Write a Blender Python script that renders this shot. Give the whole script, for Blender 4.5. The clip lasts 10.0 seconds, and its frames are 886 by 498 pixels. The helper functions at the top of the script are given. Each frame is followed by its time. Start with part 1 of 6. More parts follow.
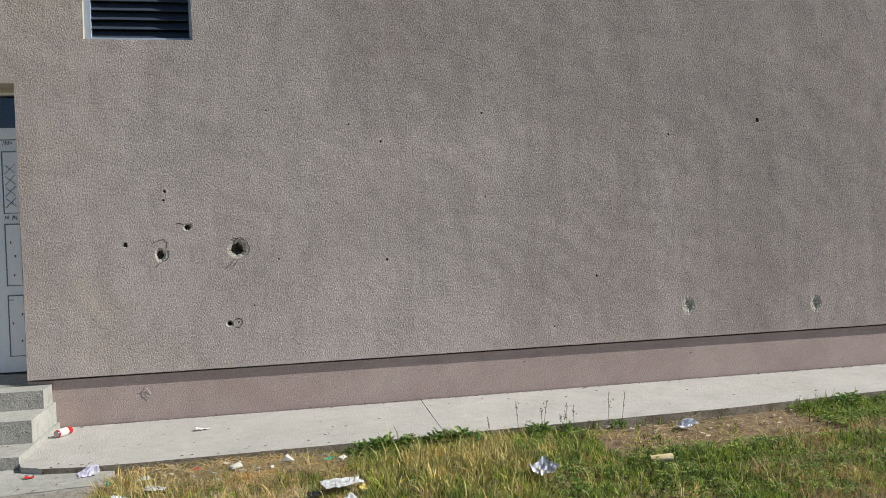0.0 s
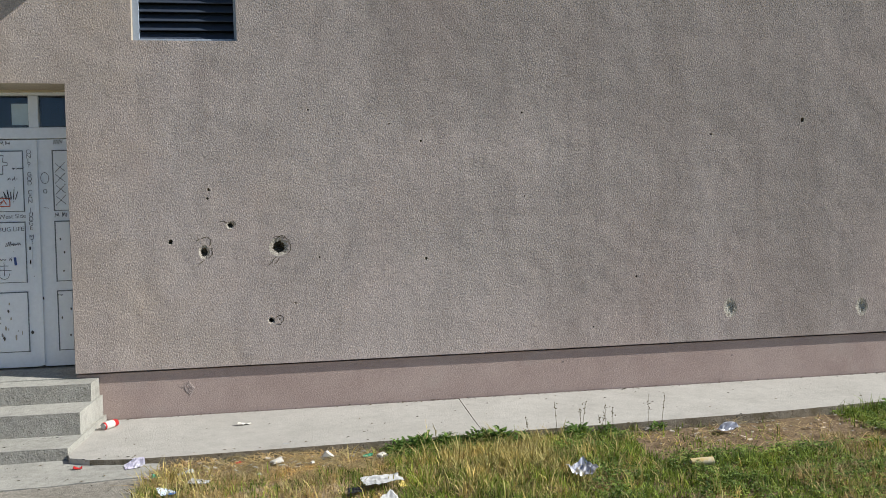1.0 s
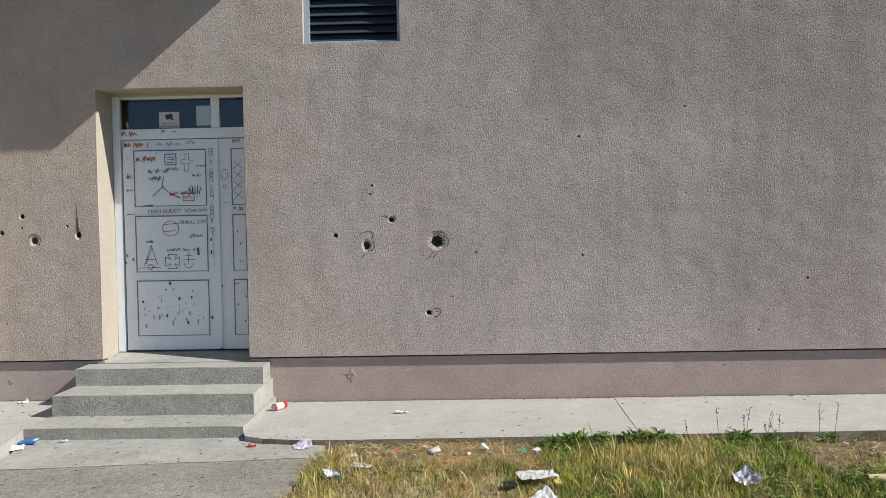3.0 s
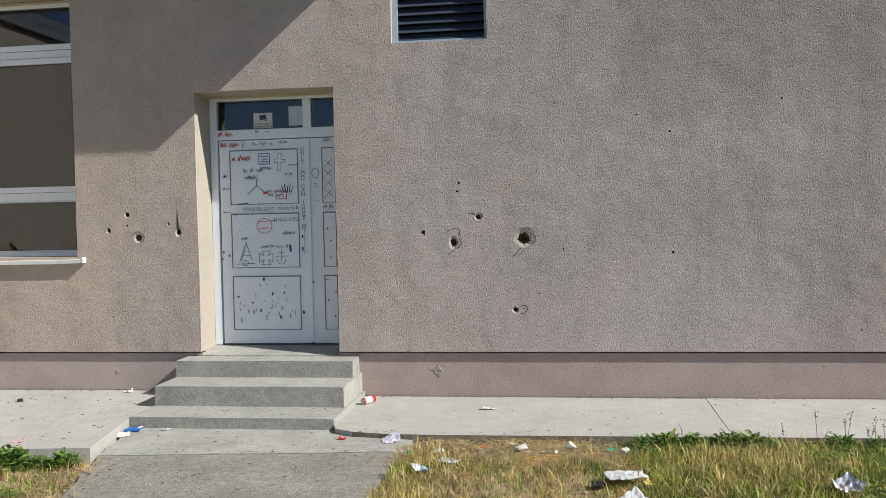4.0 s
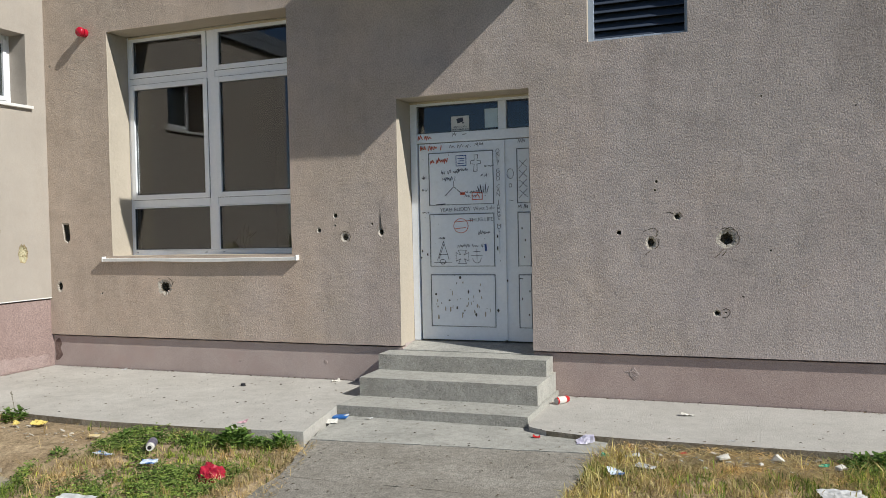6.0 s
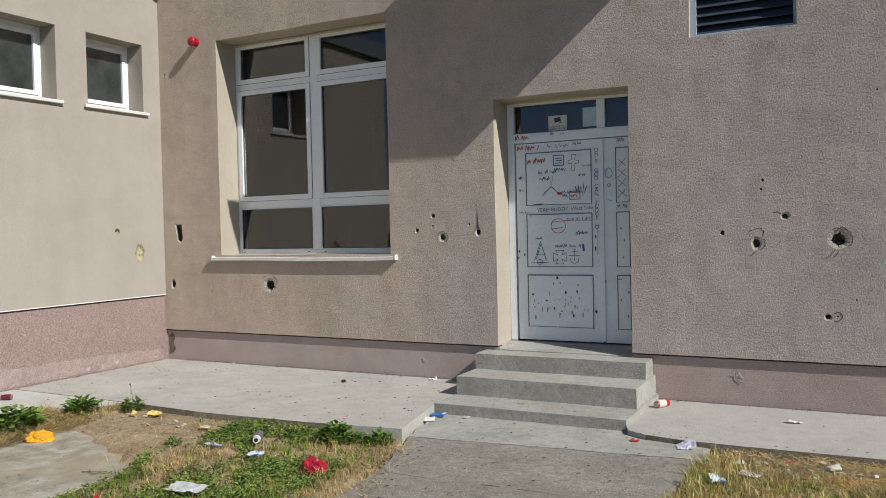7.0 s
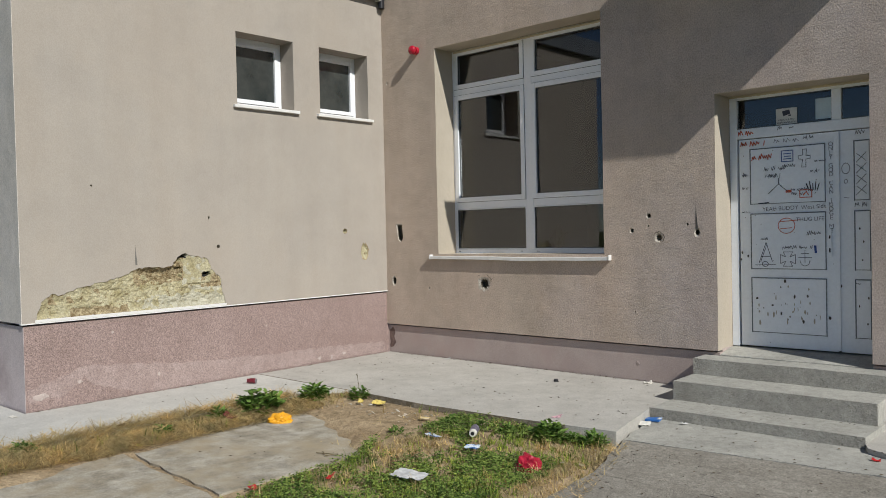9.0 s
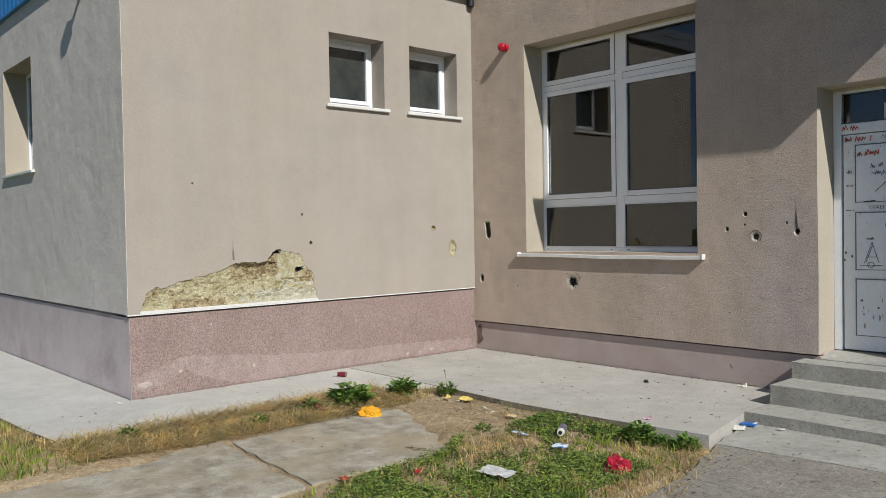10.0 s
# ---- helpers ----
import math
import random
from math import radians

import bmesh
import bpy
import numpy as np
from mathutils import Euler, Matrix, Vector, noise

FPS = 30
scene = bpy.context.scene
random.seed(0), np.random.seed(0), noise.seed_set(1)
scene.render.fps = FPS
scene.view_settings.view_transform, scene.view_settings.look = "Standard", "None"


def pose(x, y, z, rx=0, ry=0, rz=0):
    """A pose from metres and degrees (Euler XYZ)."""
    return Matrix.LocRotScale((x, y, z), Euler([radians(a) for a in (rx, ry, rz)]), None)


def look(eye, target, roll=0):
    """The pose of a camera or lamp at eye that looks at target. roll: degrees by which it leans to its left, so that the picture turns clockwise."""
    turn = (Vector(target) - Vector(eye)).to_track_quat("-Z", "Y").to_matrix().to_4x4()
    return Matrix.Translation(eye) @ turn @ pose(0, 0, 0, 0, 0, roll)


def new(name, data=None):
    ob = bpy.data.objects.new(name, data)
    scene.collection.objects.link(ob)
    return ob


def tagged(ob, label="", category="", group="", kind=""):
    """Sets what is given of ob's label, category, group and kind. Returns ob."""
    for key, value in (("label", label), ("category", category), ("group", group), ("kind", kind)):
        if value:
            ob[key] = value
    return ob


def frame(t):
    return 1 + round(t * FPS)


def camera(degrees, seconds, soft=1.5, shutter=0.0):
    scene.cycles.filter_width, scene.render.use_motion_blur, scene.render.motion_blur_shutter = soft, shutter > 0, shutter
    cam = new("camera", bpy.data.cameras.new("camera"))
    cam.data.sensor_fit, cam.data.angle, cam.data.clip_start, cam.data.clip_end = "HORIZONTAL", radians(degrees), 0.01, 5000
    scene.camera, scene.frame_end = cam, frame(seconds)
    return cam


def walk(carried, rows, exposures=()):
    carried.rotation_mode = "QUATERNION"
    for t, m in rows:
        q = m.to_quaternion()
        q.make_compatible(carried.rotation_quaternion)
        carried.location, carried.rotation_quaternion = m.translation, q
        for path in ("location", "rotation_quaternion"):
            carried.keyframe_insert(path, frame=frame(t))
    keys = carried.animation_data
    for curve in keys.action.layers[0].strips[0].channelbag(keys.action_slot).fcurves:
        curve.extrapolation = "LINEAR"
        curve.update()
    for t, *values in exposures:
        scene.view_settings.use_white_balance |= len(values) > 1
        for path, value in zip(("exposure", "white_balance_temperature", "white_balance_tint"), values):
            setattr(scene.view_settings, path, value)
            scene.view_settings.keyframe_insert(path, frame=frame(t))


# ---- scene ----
import itertools

from mathutils.geometry import delaunay_2d_cdt

cam = camera(57.1, 10.0, soft=0.72)
PATH = [
    (0, (0.011, -7.526, 1.561), (0.405, -5.566, 1.523), -2.1),
    (0.5, (-0.013, -7.528, 1.56), (0.371, -5.566, 1.523), -1.9),
    (1, (-0.022, -7.545, 1.571), (0.285, -5.569, 1.532), -1.7),
    (1.5, (-0.035, -7.564, 1.584), (0.194, -5.578, 1.541), -1.4),
    (2, (-0.051, -7.571, 1.578), (0.075, -5.576, 1.537), -1.2),
    (2.5, (-0.068, -7.574, 1.588), (-0.038, -5.575, 1.543), -1.1),
    (4, (-0.095, -7.605, 1.615), (-0.362, -5.624, 1.56), -1.2),
    (4.5, (-0.095, -7.612, 1.611), (-0.485, -5.651, 1.557), -1.2),
    (5, (-0.111, -7.623, 1.624), (-0.584, -5.681, 1.569), -1.2),
    (5.5, (-0.118, -7.641, 1.627), (-0.706, -5.731, 1.575), -1.2),
    (7, (-0.106, -7.693, 1.654), (-1.039, -5.925, 1.605), -1.3),
    (7.5, (-0.116, -7.708, 1.654), (-1.126, -5.982, 1.608), -1.3),
    (8, (-0.108, -7.734, 1.658), (-1.236, -6.084, 1.614), -1.3),
    (8.5, (-0.108, -7.754, 1.667), (-1.36, -6.195, 1.624), -1.3),
    (9, (-0.11, -7.771, 1.672), (-1.459, -6.295, 1.631), -1.3),
    (9.5, (-0.112, -7.792, 1.675), (-1.548, -6.4, 1.632), -1.1),
    (10, (-0.111, -7.796, 1.68), (-1.609, -6.471, 1.635), -1.0),
]
walk(cam, [(t, look(eye, target, roll)) for t, eye, target, roll in PATH], exposures=[(0, 0.20, 6300, 10), (4.0, 0.22, 6300, 10), (5.5, 0.12, 6300, 10), (7.0, -0.12, 6300, 10), (9, -0.24, 6300, 10), (10, -0.23, 6300, 10)])

# ---------------------------------------------------------------- light
SUN = Vector((1.244, -0.325, 1.0)).normalized()
world = bpy.data.worlds.new("sky")
scene.world = world
world.use_nodes = True
wn = world.node_tree.nodes
sky = wn.new("ShaderNodeTexSky")
sky.sky_type, sky.sun_disc = "NISHITA", False
sky.sun_elevation, sky.sun_rotation = math.asin(SUN.z), math.atan2(SUN.x, SUN.y)
sky.air_density, sky.dust_density, sky.ozone_density = 0.7, 0.05, 2.5
wn["Background"].inputs["Strength"].default_value = 0.072
world.node_tree.links.new(sky.outputs["Color"], wn["Background"].inputs["Color"])
sun = new("sun", bpy.data.lights.new("sun", "SUN"))
sun.data.energy, sun.data.angle, sun.data.color = 5.0, radians(0.5), (1.0, 0.965, 0.885)
sun.matrix_world = look(SUN * 30, (0, 0, 0))


# ---------------------------------------------------------------- materials
def nodes_of(name):
    m = bpy.data.materials.new(name)
    m.use_nodes = True
    return m, m.node_tree.nodes, m.node_tree.links, m.node_tree.nodes["Principled BSDF"]


def ramp(n, l, source, stops):
    r = n.new("ShaderNodeValToRGB")
    while len(r.color_ramp.elements) < len(stops):
        r.color_ramp.elements.new(0.5)
    for e, (p, c) in zip(r.color_ramp.elements, stops):
        e.position, e.color = p, (*c, 1)
    l.new(source, r.inputs["Fac"])
    return r.outputs["Color"]


def tex_noise(n, l, co, scale, detail=4.0, rough=0.6, stretch=(1, 1, 1)):
    if stretch != (1, 1, 1):
        mp = n.new("ShaderNodeMapping")
        mp.inputs["Scale"].default_value = stretch
        l.new(co, mp.inputs["Vector"])
        co = mp.outputs["Vector"]
    t = n.new("ShaderNodeTexNoise")
    t.inputs["Scale"].default_value, t.inputs["Detail"].default_value, t.inputs["Roughness"].default_value = scale, detail, rough
    l.new(co, t.inputs["Vector"])
    return t.outputs["Fac"]


def mixed(n, l, a, b, fac, mode="MIX"):
    m = n.new("ShaderNodeMix")
    m.data_type, m.blend_type = "RGBA", mode
    for value, socket in ((fac, m.inputs["Factor"]), (a, m.inputs[6]), (b, m.inputs[7])):
        if isinstance(value, (int, float)):
            socket.default_value = value
        elif isinstance(value, tuple):
            socket.default_value = (*value, 1)
        else:
            l.new(value, socket)
    return m.outputs[2]


def surf(name, dark, light, scale=3.0, rough=0.9, fine=60.0, fine_amount=0.25, bump=0.4, bump_scale=80.0, deep=0.01,
         stain=None, stain_scale=1.2, stain_at=(0.55, 0.7), stretch=(1, 1, 1), bump_stretch=(1, 1, 1), random_tone=0.0, metal=0.0, spec=0.3, mottle=0.0, mottle_scale=13.0, pits=0.0, pit_share=(0.45, 0.6)):
    """A rough surface: two tones in large patches, a fine grain, stains of another colour and a relief."""
    m, n, l, p = nodes_of(name)
    co = n.new("ShaderNodeTexCoord").outputs["Object"]
    col = ramp(n, l, tex_noise(n, l, co, scale, 5, 0.65, stretch), [(0.3, dark), (0.7, light)])
    if fine_amount:
        grain = ramp(n, l, tex_noise(n, l, co, fine, 3, 0.7), [(0.25, (1 - fine_amount,) * 3), (0.75, (1 + fine_amount * 0.4,) * 3)])
        col = mixed(n, l, col, grain, 1.0, "MULTIPLY")
    if mottle:
        cloud = ramp(n, l, tex_noise(n, l, co, mottle_scale, 8, 0.75), [(0.34, (1 - mottle,) * 3), (0.5, (1, 1, 1)), (0.66, (1 + mottle * 0.7,) * 3)])
        col = mixed(n, l, col, cloud, 1.0, "MULTIPLY")
    if stain:
        where = ramp(n, l, tex_noise(n, l, co, stain_scale, 6, 0.7, stretch), [(stain_at[0], (0, 0, 0)), (stain_at[1], (1, 1, 1))])
        col = mixed(n, l, col, stain, where)
    pores = None
    if pits:
        cell = n.new("ShaderNodeTexVoronoi")
        cell.inputs["Scale"].default_value = pits
        warp = n.new("ShaderNodeVectorMath")
        warp.operation = "MULTIPLY_ADD"
        shift = n.new("ShaderNodeTexNoise")
        shift.inputs["Scale"].default_value = pits * 0.9
        l.new(co, shift.inputs["Vector"])
        l.new(shift.outputs["Color"], warp.inputs[0])
        warp.inputs[1].default_value = (0.9 / pits,) * 3
        l.new(co, warp.inputs[2])
        l.new(warp.outputs["Vector"], cell.inputs["Vector"])
        round_pit = ramp(n, l, cell.outputs["Distance"], [(0.16, (0, 0, 0)), (0.34, (1, 1, 1))])
        bare = ramp(n, l, tex_noise(n, l, co, pits * 0.4, 3, 0.6), [(pit_share[0], (1, 1, 1)), (pit_share[1], (0, 0, 0))])
        pores = mixed(n, l, round_pit, bare, 1.0, "LIGHTEN")
        col = mixed(n, l, col, mixed(n, l, (0.6, 0.58, 0.55), (1, 1, 1), pores), 1.0, "MULTIPLY")
    if random_tone:
        info = n.new("ShaderNodeObjectInfo")
        tone = ramp(n, l, info.outputs["Random"], [(0, (1 - random_tone,) * 3), (1, (1 + random_tone,) * 3)])
        col = mixed(n, l, col, tone, 1.0, "MULTIPLY")
    l.new(col, p.inputs["Base Color"])
    p.inputs["Roughness"].default_value, p.inputs["Metallic"].default_value = rough, metal
    p.inputs["Specular IOR Level"].default_value = spec
    if bump:
        b = n.new("ShaderNodeBump")
        b.inputs["Strength"].default_value, b.inputs["Distance"].default_value = bump, deep
        l.new(tex_noise(n, l, co, bump_scale, 4, 0.6, bump_stretch), b.inputs["Height"])
        if pores:
            sunk = n.new("ShaderNodeBump")
            sunk.inputs["Strength"].default_value, sunk.inputs["Distance"].default_value = 0.8, 0.012
            l.new(pores, sunk.inputs["Height"])
            l.new(sunk.outputs["Normal"], b.inputs["Normal"])
        l.new(b.outputs["Normal"], p.inputs["Normal"])
    return m


def stucco(name, dark, light, tint, relief=0.5, deep=0.012, streak=(0.90, 0.89, 0.88), tint_at=(0.5, 0.75), tone_shift=None, grain=(0.70, 1.13), grain_scale=88, patch=0.025):
    """Scraped facade render: coarse grain with short upright drags, soft stains and rain streaks."""
    m, n, l, p = nodes_of(name)
    co = n.new("ShaderNodeTexCoord").outputs["Object"]
    col = ramp(n, l, tex_noise(n, l, co, 1.1, 6, 0.6), [(0.32, dark), (0.68, light)])
    where = ramp(n, l, tex_noise(n, l, co, 0.55, 5, 0.6), [(tint_at[0], (0, 0, 0)), (tint_at[1], (1, 1, 1))])
    col = mixed(n, l, col, tint, where)
    # Yellower towards -x, greyer and darker towards +x and upwards.
    if tone_shift:
        sep = n.new("ShaderNodeSeparateXYZ")
        l.new(co, sep.inputs["Vector"])
        m1 = n.new("ShaderNodeMath")
        m1.operation, m1.inputs[1].default_value = "MULTIPLY_ADD", 0.085
        l.new(sep.outputs["X"], m1.inputs[0])
        l.new(tex_noise(n, l, co, 0.7, 5, 0.65), m1.inputs[2])
        warm = ramp(n, l, m1.outputs["Value"], [(0.0, (1.05, 1.0, 0.88)), (0.42, (1, 1, 1))])
        col = mixed(n, l, col, warm, 1.0, "MULTIPLY")
        m2 = n.new("ShaderNodeMath")
        m2.operation, m2.inputs[1].default_value = "MULTIPLY_ADD", 0.09
        l.new(sep.outputs["Z"], m2.inputs[0])
        l.new(m1.outputs["Value"], m2.inputs[2])
        grey = ramp(n, l, m2.outputs["Value"], [(0.70, (1, 1, 1)), (1.0, tone_shift)])
        col = mixed(n, l, col, grey, 1.0, "MULTIPLY")
    rain = ramp(n, l, tex_noise(n, l, co, 2.2, 5, 0.65, (1, 1, 0.16)), [(0.35, streak), (0.62, (1, 1, 1))])
    col = mixed(n, l, col, rain, 1.0, "MULTIPLY")
    blotch = ramp(n, l, tex_noise(n, l, co, 6.5, 7, 0.72), [(0.33, (1 - patch,) * 3), (0.5, (1, 1, 1)), (0.67, (1 + 0.6 * patch,) * 3)])
    col = mixed(n, l, col, blotch, 1.0, "MULTIPLY")
    speck = ramp(n, l, tex_noise(n, l, co, grain_scale, 3, 0.7, (1, 1, 0.8)), [(0.33, (grain[0],) * 3), (0.66, (grain[1],) * 3)])
    col = mixed(n, l, col, speck, 1.0, "MULTIPLY")
    l.new(col, p.inputs["Base Color"])
    p.inputs["Roughness"].default_value, p.inputs["Specular IOR Level"].default_value = 0.95, 0.15
    coarse = n.new("ShaderNodeBump")
    coarse.inputs["Strength"].default_value, coarse.inputs["Distance"].default_value = relief, deep
    l.new(tex_noise(n, l, co, grain_scale, 4, 0.62, (1, 1, 0.8)), coarse.inputs["Height"])
    wave = n.new("ShaderNodeBump")
    wave.inputs["Strength"].default_value, wave.inputs["Distance"].default_value = 0.35, 0.05
    l.new(tex_noise(n, l, co, 3.0, 3, 0.5), wave.inputs["Height"])
    l.new(wave.outputs["Normal"], coarse.inputs["Normal"])
    l.new(coarse.outputs["Normal"], p.inputs["Normal"])
    return m


def plain(name, colour, rough=0.5, metal=0.0, vary=0.12, scale=12.0, spec=0.4):
    return surf(name, tuple(c * (1 - vary) for c in colour), colour, scale, rough, 90, 0.08, 0.1, 60, 0.003, metal=metal, spec=spec)


M_MAIN = stucco("render_main", (0.49, 0.427, 0.395), (0.587, 0.505, 0.468), (0.566, 0.474, 0.436), 0.7, 0.008, tone_shift=(0.80, 0.79, 0.78), patch=0.10, grain_scale=74)
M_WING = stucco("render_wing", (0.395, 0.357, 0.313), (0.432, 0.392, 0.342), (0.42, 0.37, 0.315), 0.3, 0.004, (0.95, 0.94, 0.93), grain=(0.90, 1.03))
# Same paint as the side wall, brightened to lift the shaded end.
M_WINGEND_BRIGHT = stucco("render_wing_brightened", (0.71, 0.66, 0.61), (0.79, 0.735, 0.685), (0.72, 0.66, 0.595), 0.4, 0.006, (0.94, 0.94, 0.93), grain=(0.8, 1.06))
M_REVEAL = stucco("render_reveal", (0.45, 0.40, 0.325), (0.51, 0.455, 0.372), (0.47, 0.405, 0.32), 0.3, 0.003, (0.95, 0.94, 0.93), grain=(0.88, 1.04))
M_PLINTH = surf("plinth_render", (0.43, 0.328, 0.292), (0.52, 0.412, 0.368), 2.0, 0.95, 110, 0.35, 0.6, 110, 0.005,
                stain=(0.46, 0.38, 0.34), stain_scale=1.6, stain_at=(0.58, 0.75), spec=0.1)
M_PLINTHGREY = surf("faded_plinth_render", (0.435, 0.355, 0.325), (0.52, 0.435, 0.40), 2.0, 0.95, 110, 0.3, 0.5, 110, 0.005,
                    stain=(0.43, 0.335, 0.305), stain_scale=1.3, stain_at=(0.5, 0.7), spec=0.1)
# Plinth colour of the end, lightened to lift its dim face.
M_ENDPLINTH_BRIGHT = surf("end_plinth_brightened", (0.58, 0.50, 0.50), (0.70, 0.62, 0.61), 2.0, 0.95, 110, 0.35, 0.5, 110, 0.005, stain=(0.40, 0.32, 0.315), stain_scale=1.6, stain_at=(0.5, 0.75), spec=0.1)
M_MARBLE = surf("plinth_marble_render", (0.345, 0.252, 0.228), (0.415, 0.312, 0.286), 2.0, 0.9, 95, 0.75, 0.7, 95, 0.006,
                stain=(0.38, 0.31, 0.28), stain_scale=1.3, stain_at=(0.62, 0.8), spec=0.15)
M_DAMP = surf("damp_render", (0.10, 0.07, 0.06), (0.30, 0.215, 0.19), 14.0, 0.95, 90, 0.4, 0.6, 60, 0.008, spec=0.1)
M_BLOOM = surf("salt_bloom", (0.375, 0.285, 0.262), (0.46, 0.362, 0.335), 4.0, 0.95, 95, 0.6, 0.6, 95, 0.006, spec=0.1)
M_APRON = surf("apron_concrete", (0.455, 0.435, 0.395), (0.55, 0.53, 0.485), 1.6, 0.95, 70, 0.25, 0.8, 70, 0.008,
               stain=(0.36, 0.345, 0.31), stain_scale=3.0, stain_at=(0.58, 0.8), spec=0.15, random_tone=0.03, mottle=0.09, mottle_scale=9)
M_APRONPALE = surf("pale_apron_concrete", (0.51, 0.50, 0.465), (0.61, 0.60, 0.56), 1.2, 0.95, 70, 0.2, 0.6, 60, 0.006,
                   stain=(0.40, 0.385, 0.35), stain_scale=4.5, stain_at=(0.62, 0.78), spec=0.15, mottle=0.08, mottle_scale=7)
M_CURB = surf("soiled_curb", (0.22, 0.185, 0.135), (0.37, 0.33, 0.26), 3.5, 0.95, 90, 0.45, 0.9, 50, 0.012,
              stain=(0.17, 0.14, 0.09), stain_scale=5.0, stain_at=(0.5, 0.66), spec=0.1, mottle=0.25, mottle_scale=16, pits=38, pit_share=(0.5, 0.62))
M_STEP = surf("step_concrete", (0.36, 0.355, 0.32), (0.49, 0.48, 0.435), 2.2, 0.95, 120, 0.4, 0.6, 60, 0.007,
              stain=(0.30, 0.29, 0.26), stain_scale=4.0, stain_at=(0.6, 0.8), spec=0.15, mottle=0.2, mottle_scale=16)
M_RISER = surf("pitted_concrete", (0.34, 0.325, 0.285), (0.49, 0.475, 0.425), 3.0, 0.95, 110, 0.4, 0.9, 55, 0.010,
               stain=(0.26, 0.245, 0.21), stain_scale=4.0, stain_at=(0.6, 0.8), spec=0.1, mottle=0.2, mottle_scale=22, pits=62, pit_share=(0.46, 0.58))
M_PATH = surf("path_concrete", (0.28, 0.26, 0.222), (0.385, 0.36, 0.312), 2.6, 0.95, 75, 0.5, 0.9, 70, 0.01,
              stain=(0.25, 0.23, 0.195), stain_scale=2.4, stain_at=(0.55, 0.75), spec=0.15, random_tone=0.05, mottle=0.26, mottle_scale=18)
M_OLD = surf("old_concrete", (0.29, 0.255, 0.19), (0.54, 0.505, 0.43), 3.6, 0.95, 85, 0.35, 0.5, 55, 0.008,
             stain=(0.37, 0.31, 0.215), stain_scale=1.0, stain_at=(0.48, 0.66), spec=0.12, mottle=0.32, mottle_scale=5)
M_SOIL = surf("soil", (0.30, 0.22, 0.13), (0.55, 0.43, 0.28), 2.2, 1.0, 60, 0.4, 0.9, 28, 0.03,
              stain=(0.20, 0.155, 0.09), stain_scale=2.4, stain_at=(0.55, 0.72), spec=0.1, mottle=0.3, mottle_scale=14)
M_EARTH = surf("dark_earth", (0.19, 0.13, 0.08), (0.38, 0.285, 0.185), 3.0, 1.0, 60, 0.5, 1.0, 24, 0.03,
               stain=(0.15, 0.105, 0.06), stain_scale=3.0, stain_at=(0.52, 0.7), spec=0.1, mottle=0.35, mottle_scale=18)
# Unseen far ground, made dark to cut the bounce onto the walls.
M_FARGROUND = surf("dark_far_ground", (0.06, 0.085, 0.03), (0.13, 0.14, 0.06), 0.8, 1.0, 30, 0.4, 0.6, 20, 0.03, stain=(0.17, 0.14, 0.07), stain_scale=0.4, spec=0.05)
M_PVC = surf("white_pvc", (0.86, 0.885, 0.92), (0.91, 0.92, 0.94), 2.5, 0.25, 40, 0.05, 0.03, 30, 0.002, spec=1.0)
M_DOOR = surf("door_pvc", (0.83, 0.88, 0.94), (0.89, 0.92, 0.96), 2.0, 0.3, 30, 0.06, 0.04, 30, 0.002,
              stain=(0.66, 0.66, 0.63), stain_scale=2.3, stain_at=(0.62, 0.85), spec=0.5)
M_GASKET = plain("grey_gasket", (0.10, 0.11, 0.12), 0.6)
M_DOORLINE = plain("door_gasket", (0.15, 0.17, 0.20), 0.6)
M_SILL = plain("sill_metal", (0.78, 0.77, 0.74), 0.45)
M_CREAM = plain("cream_profile", (0.62, 0.54, 0.40), 0.6)
M_INK = plain("black_ink", (0.05, 0.055, 0.085), 0.5)
M_BLUEINK = plain("blue_ink", (0.05, 0.10, 0.32), 0.5)
M_REDINK = plain("red_spray", (0.62, 0.12, 0.06), 0.6)
M_SCUFF = plain("dark_scuff", (0.09, 0.085, 0.08), 0.8)
M_GREYSCUFF = plain("grey_scuff", (0.34, 0.33, 0.31), 0.8)
M_SOOT = plain("soot", (0.17, 0.16, 0.145), 0.9)
M_VENT = plain("vent_slats", (0.075, 0.095, 0.135), 0.4, 0.3)
M_VENTFRAME = plain("vent_frame", (0.45, 0.52, 0.62), 0.4)
M_DARK = plain("dark_void", (0.02, 0.02, 0.022), 0.9)
M_BLUE = plain("blue_sheet_metal", (0.03, 0.20, 0.50), 0.4, 0.0)
M_BLACK = plain("black_plastic", (0.025, 0.025, 0.028), 0.4)
M_RED = plain("red_plastic", (0.48, 0.008, 0.03), 0.25, spec=0.6)
M_GUTTER = plain("gutter_metal", (0.30, 0.31, 0.32), 0.4, 0.5)
# Near-black colour stands in for the unlit rooms behind the glass.
M_UNLITROOM = plain("unlit_room", (0.07, 0.066, 0.06), 0.9)
# The dark brown stain colour paints the shade in the wool's crevices.
M_FOAM = surf("insulation_wool", (0.36, 0.31, 0.165), (0.62, 0.575, 0.40), 8.0, 1.0, 60, 0.45, 0.6, 40, 0.02,
              stain=(0.15, 0.10, 0.045), stain_scale=17.0, stain_at=(0.57, 0.68), spec=0.05)
M_PALEWOOL = surf("bleached_wool", (0.40, 0.37, 0.26), (0.62, 0.595, 0.48), 16.0, 1.0, 70, 0.35, 0.6, 45, 0.015, spec=0.05)
M_BROWNWOOL = surf("weathered_wool", (0.17, 0.115, 0.055), (0.58, 0.49, 0.31), 20.0, 1.0, 80, 0.4, 0.8, 55, 0.02, spec=0.05)
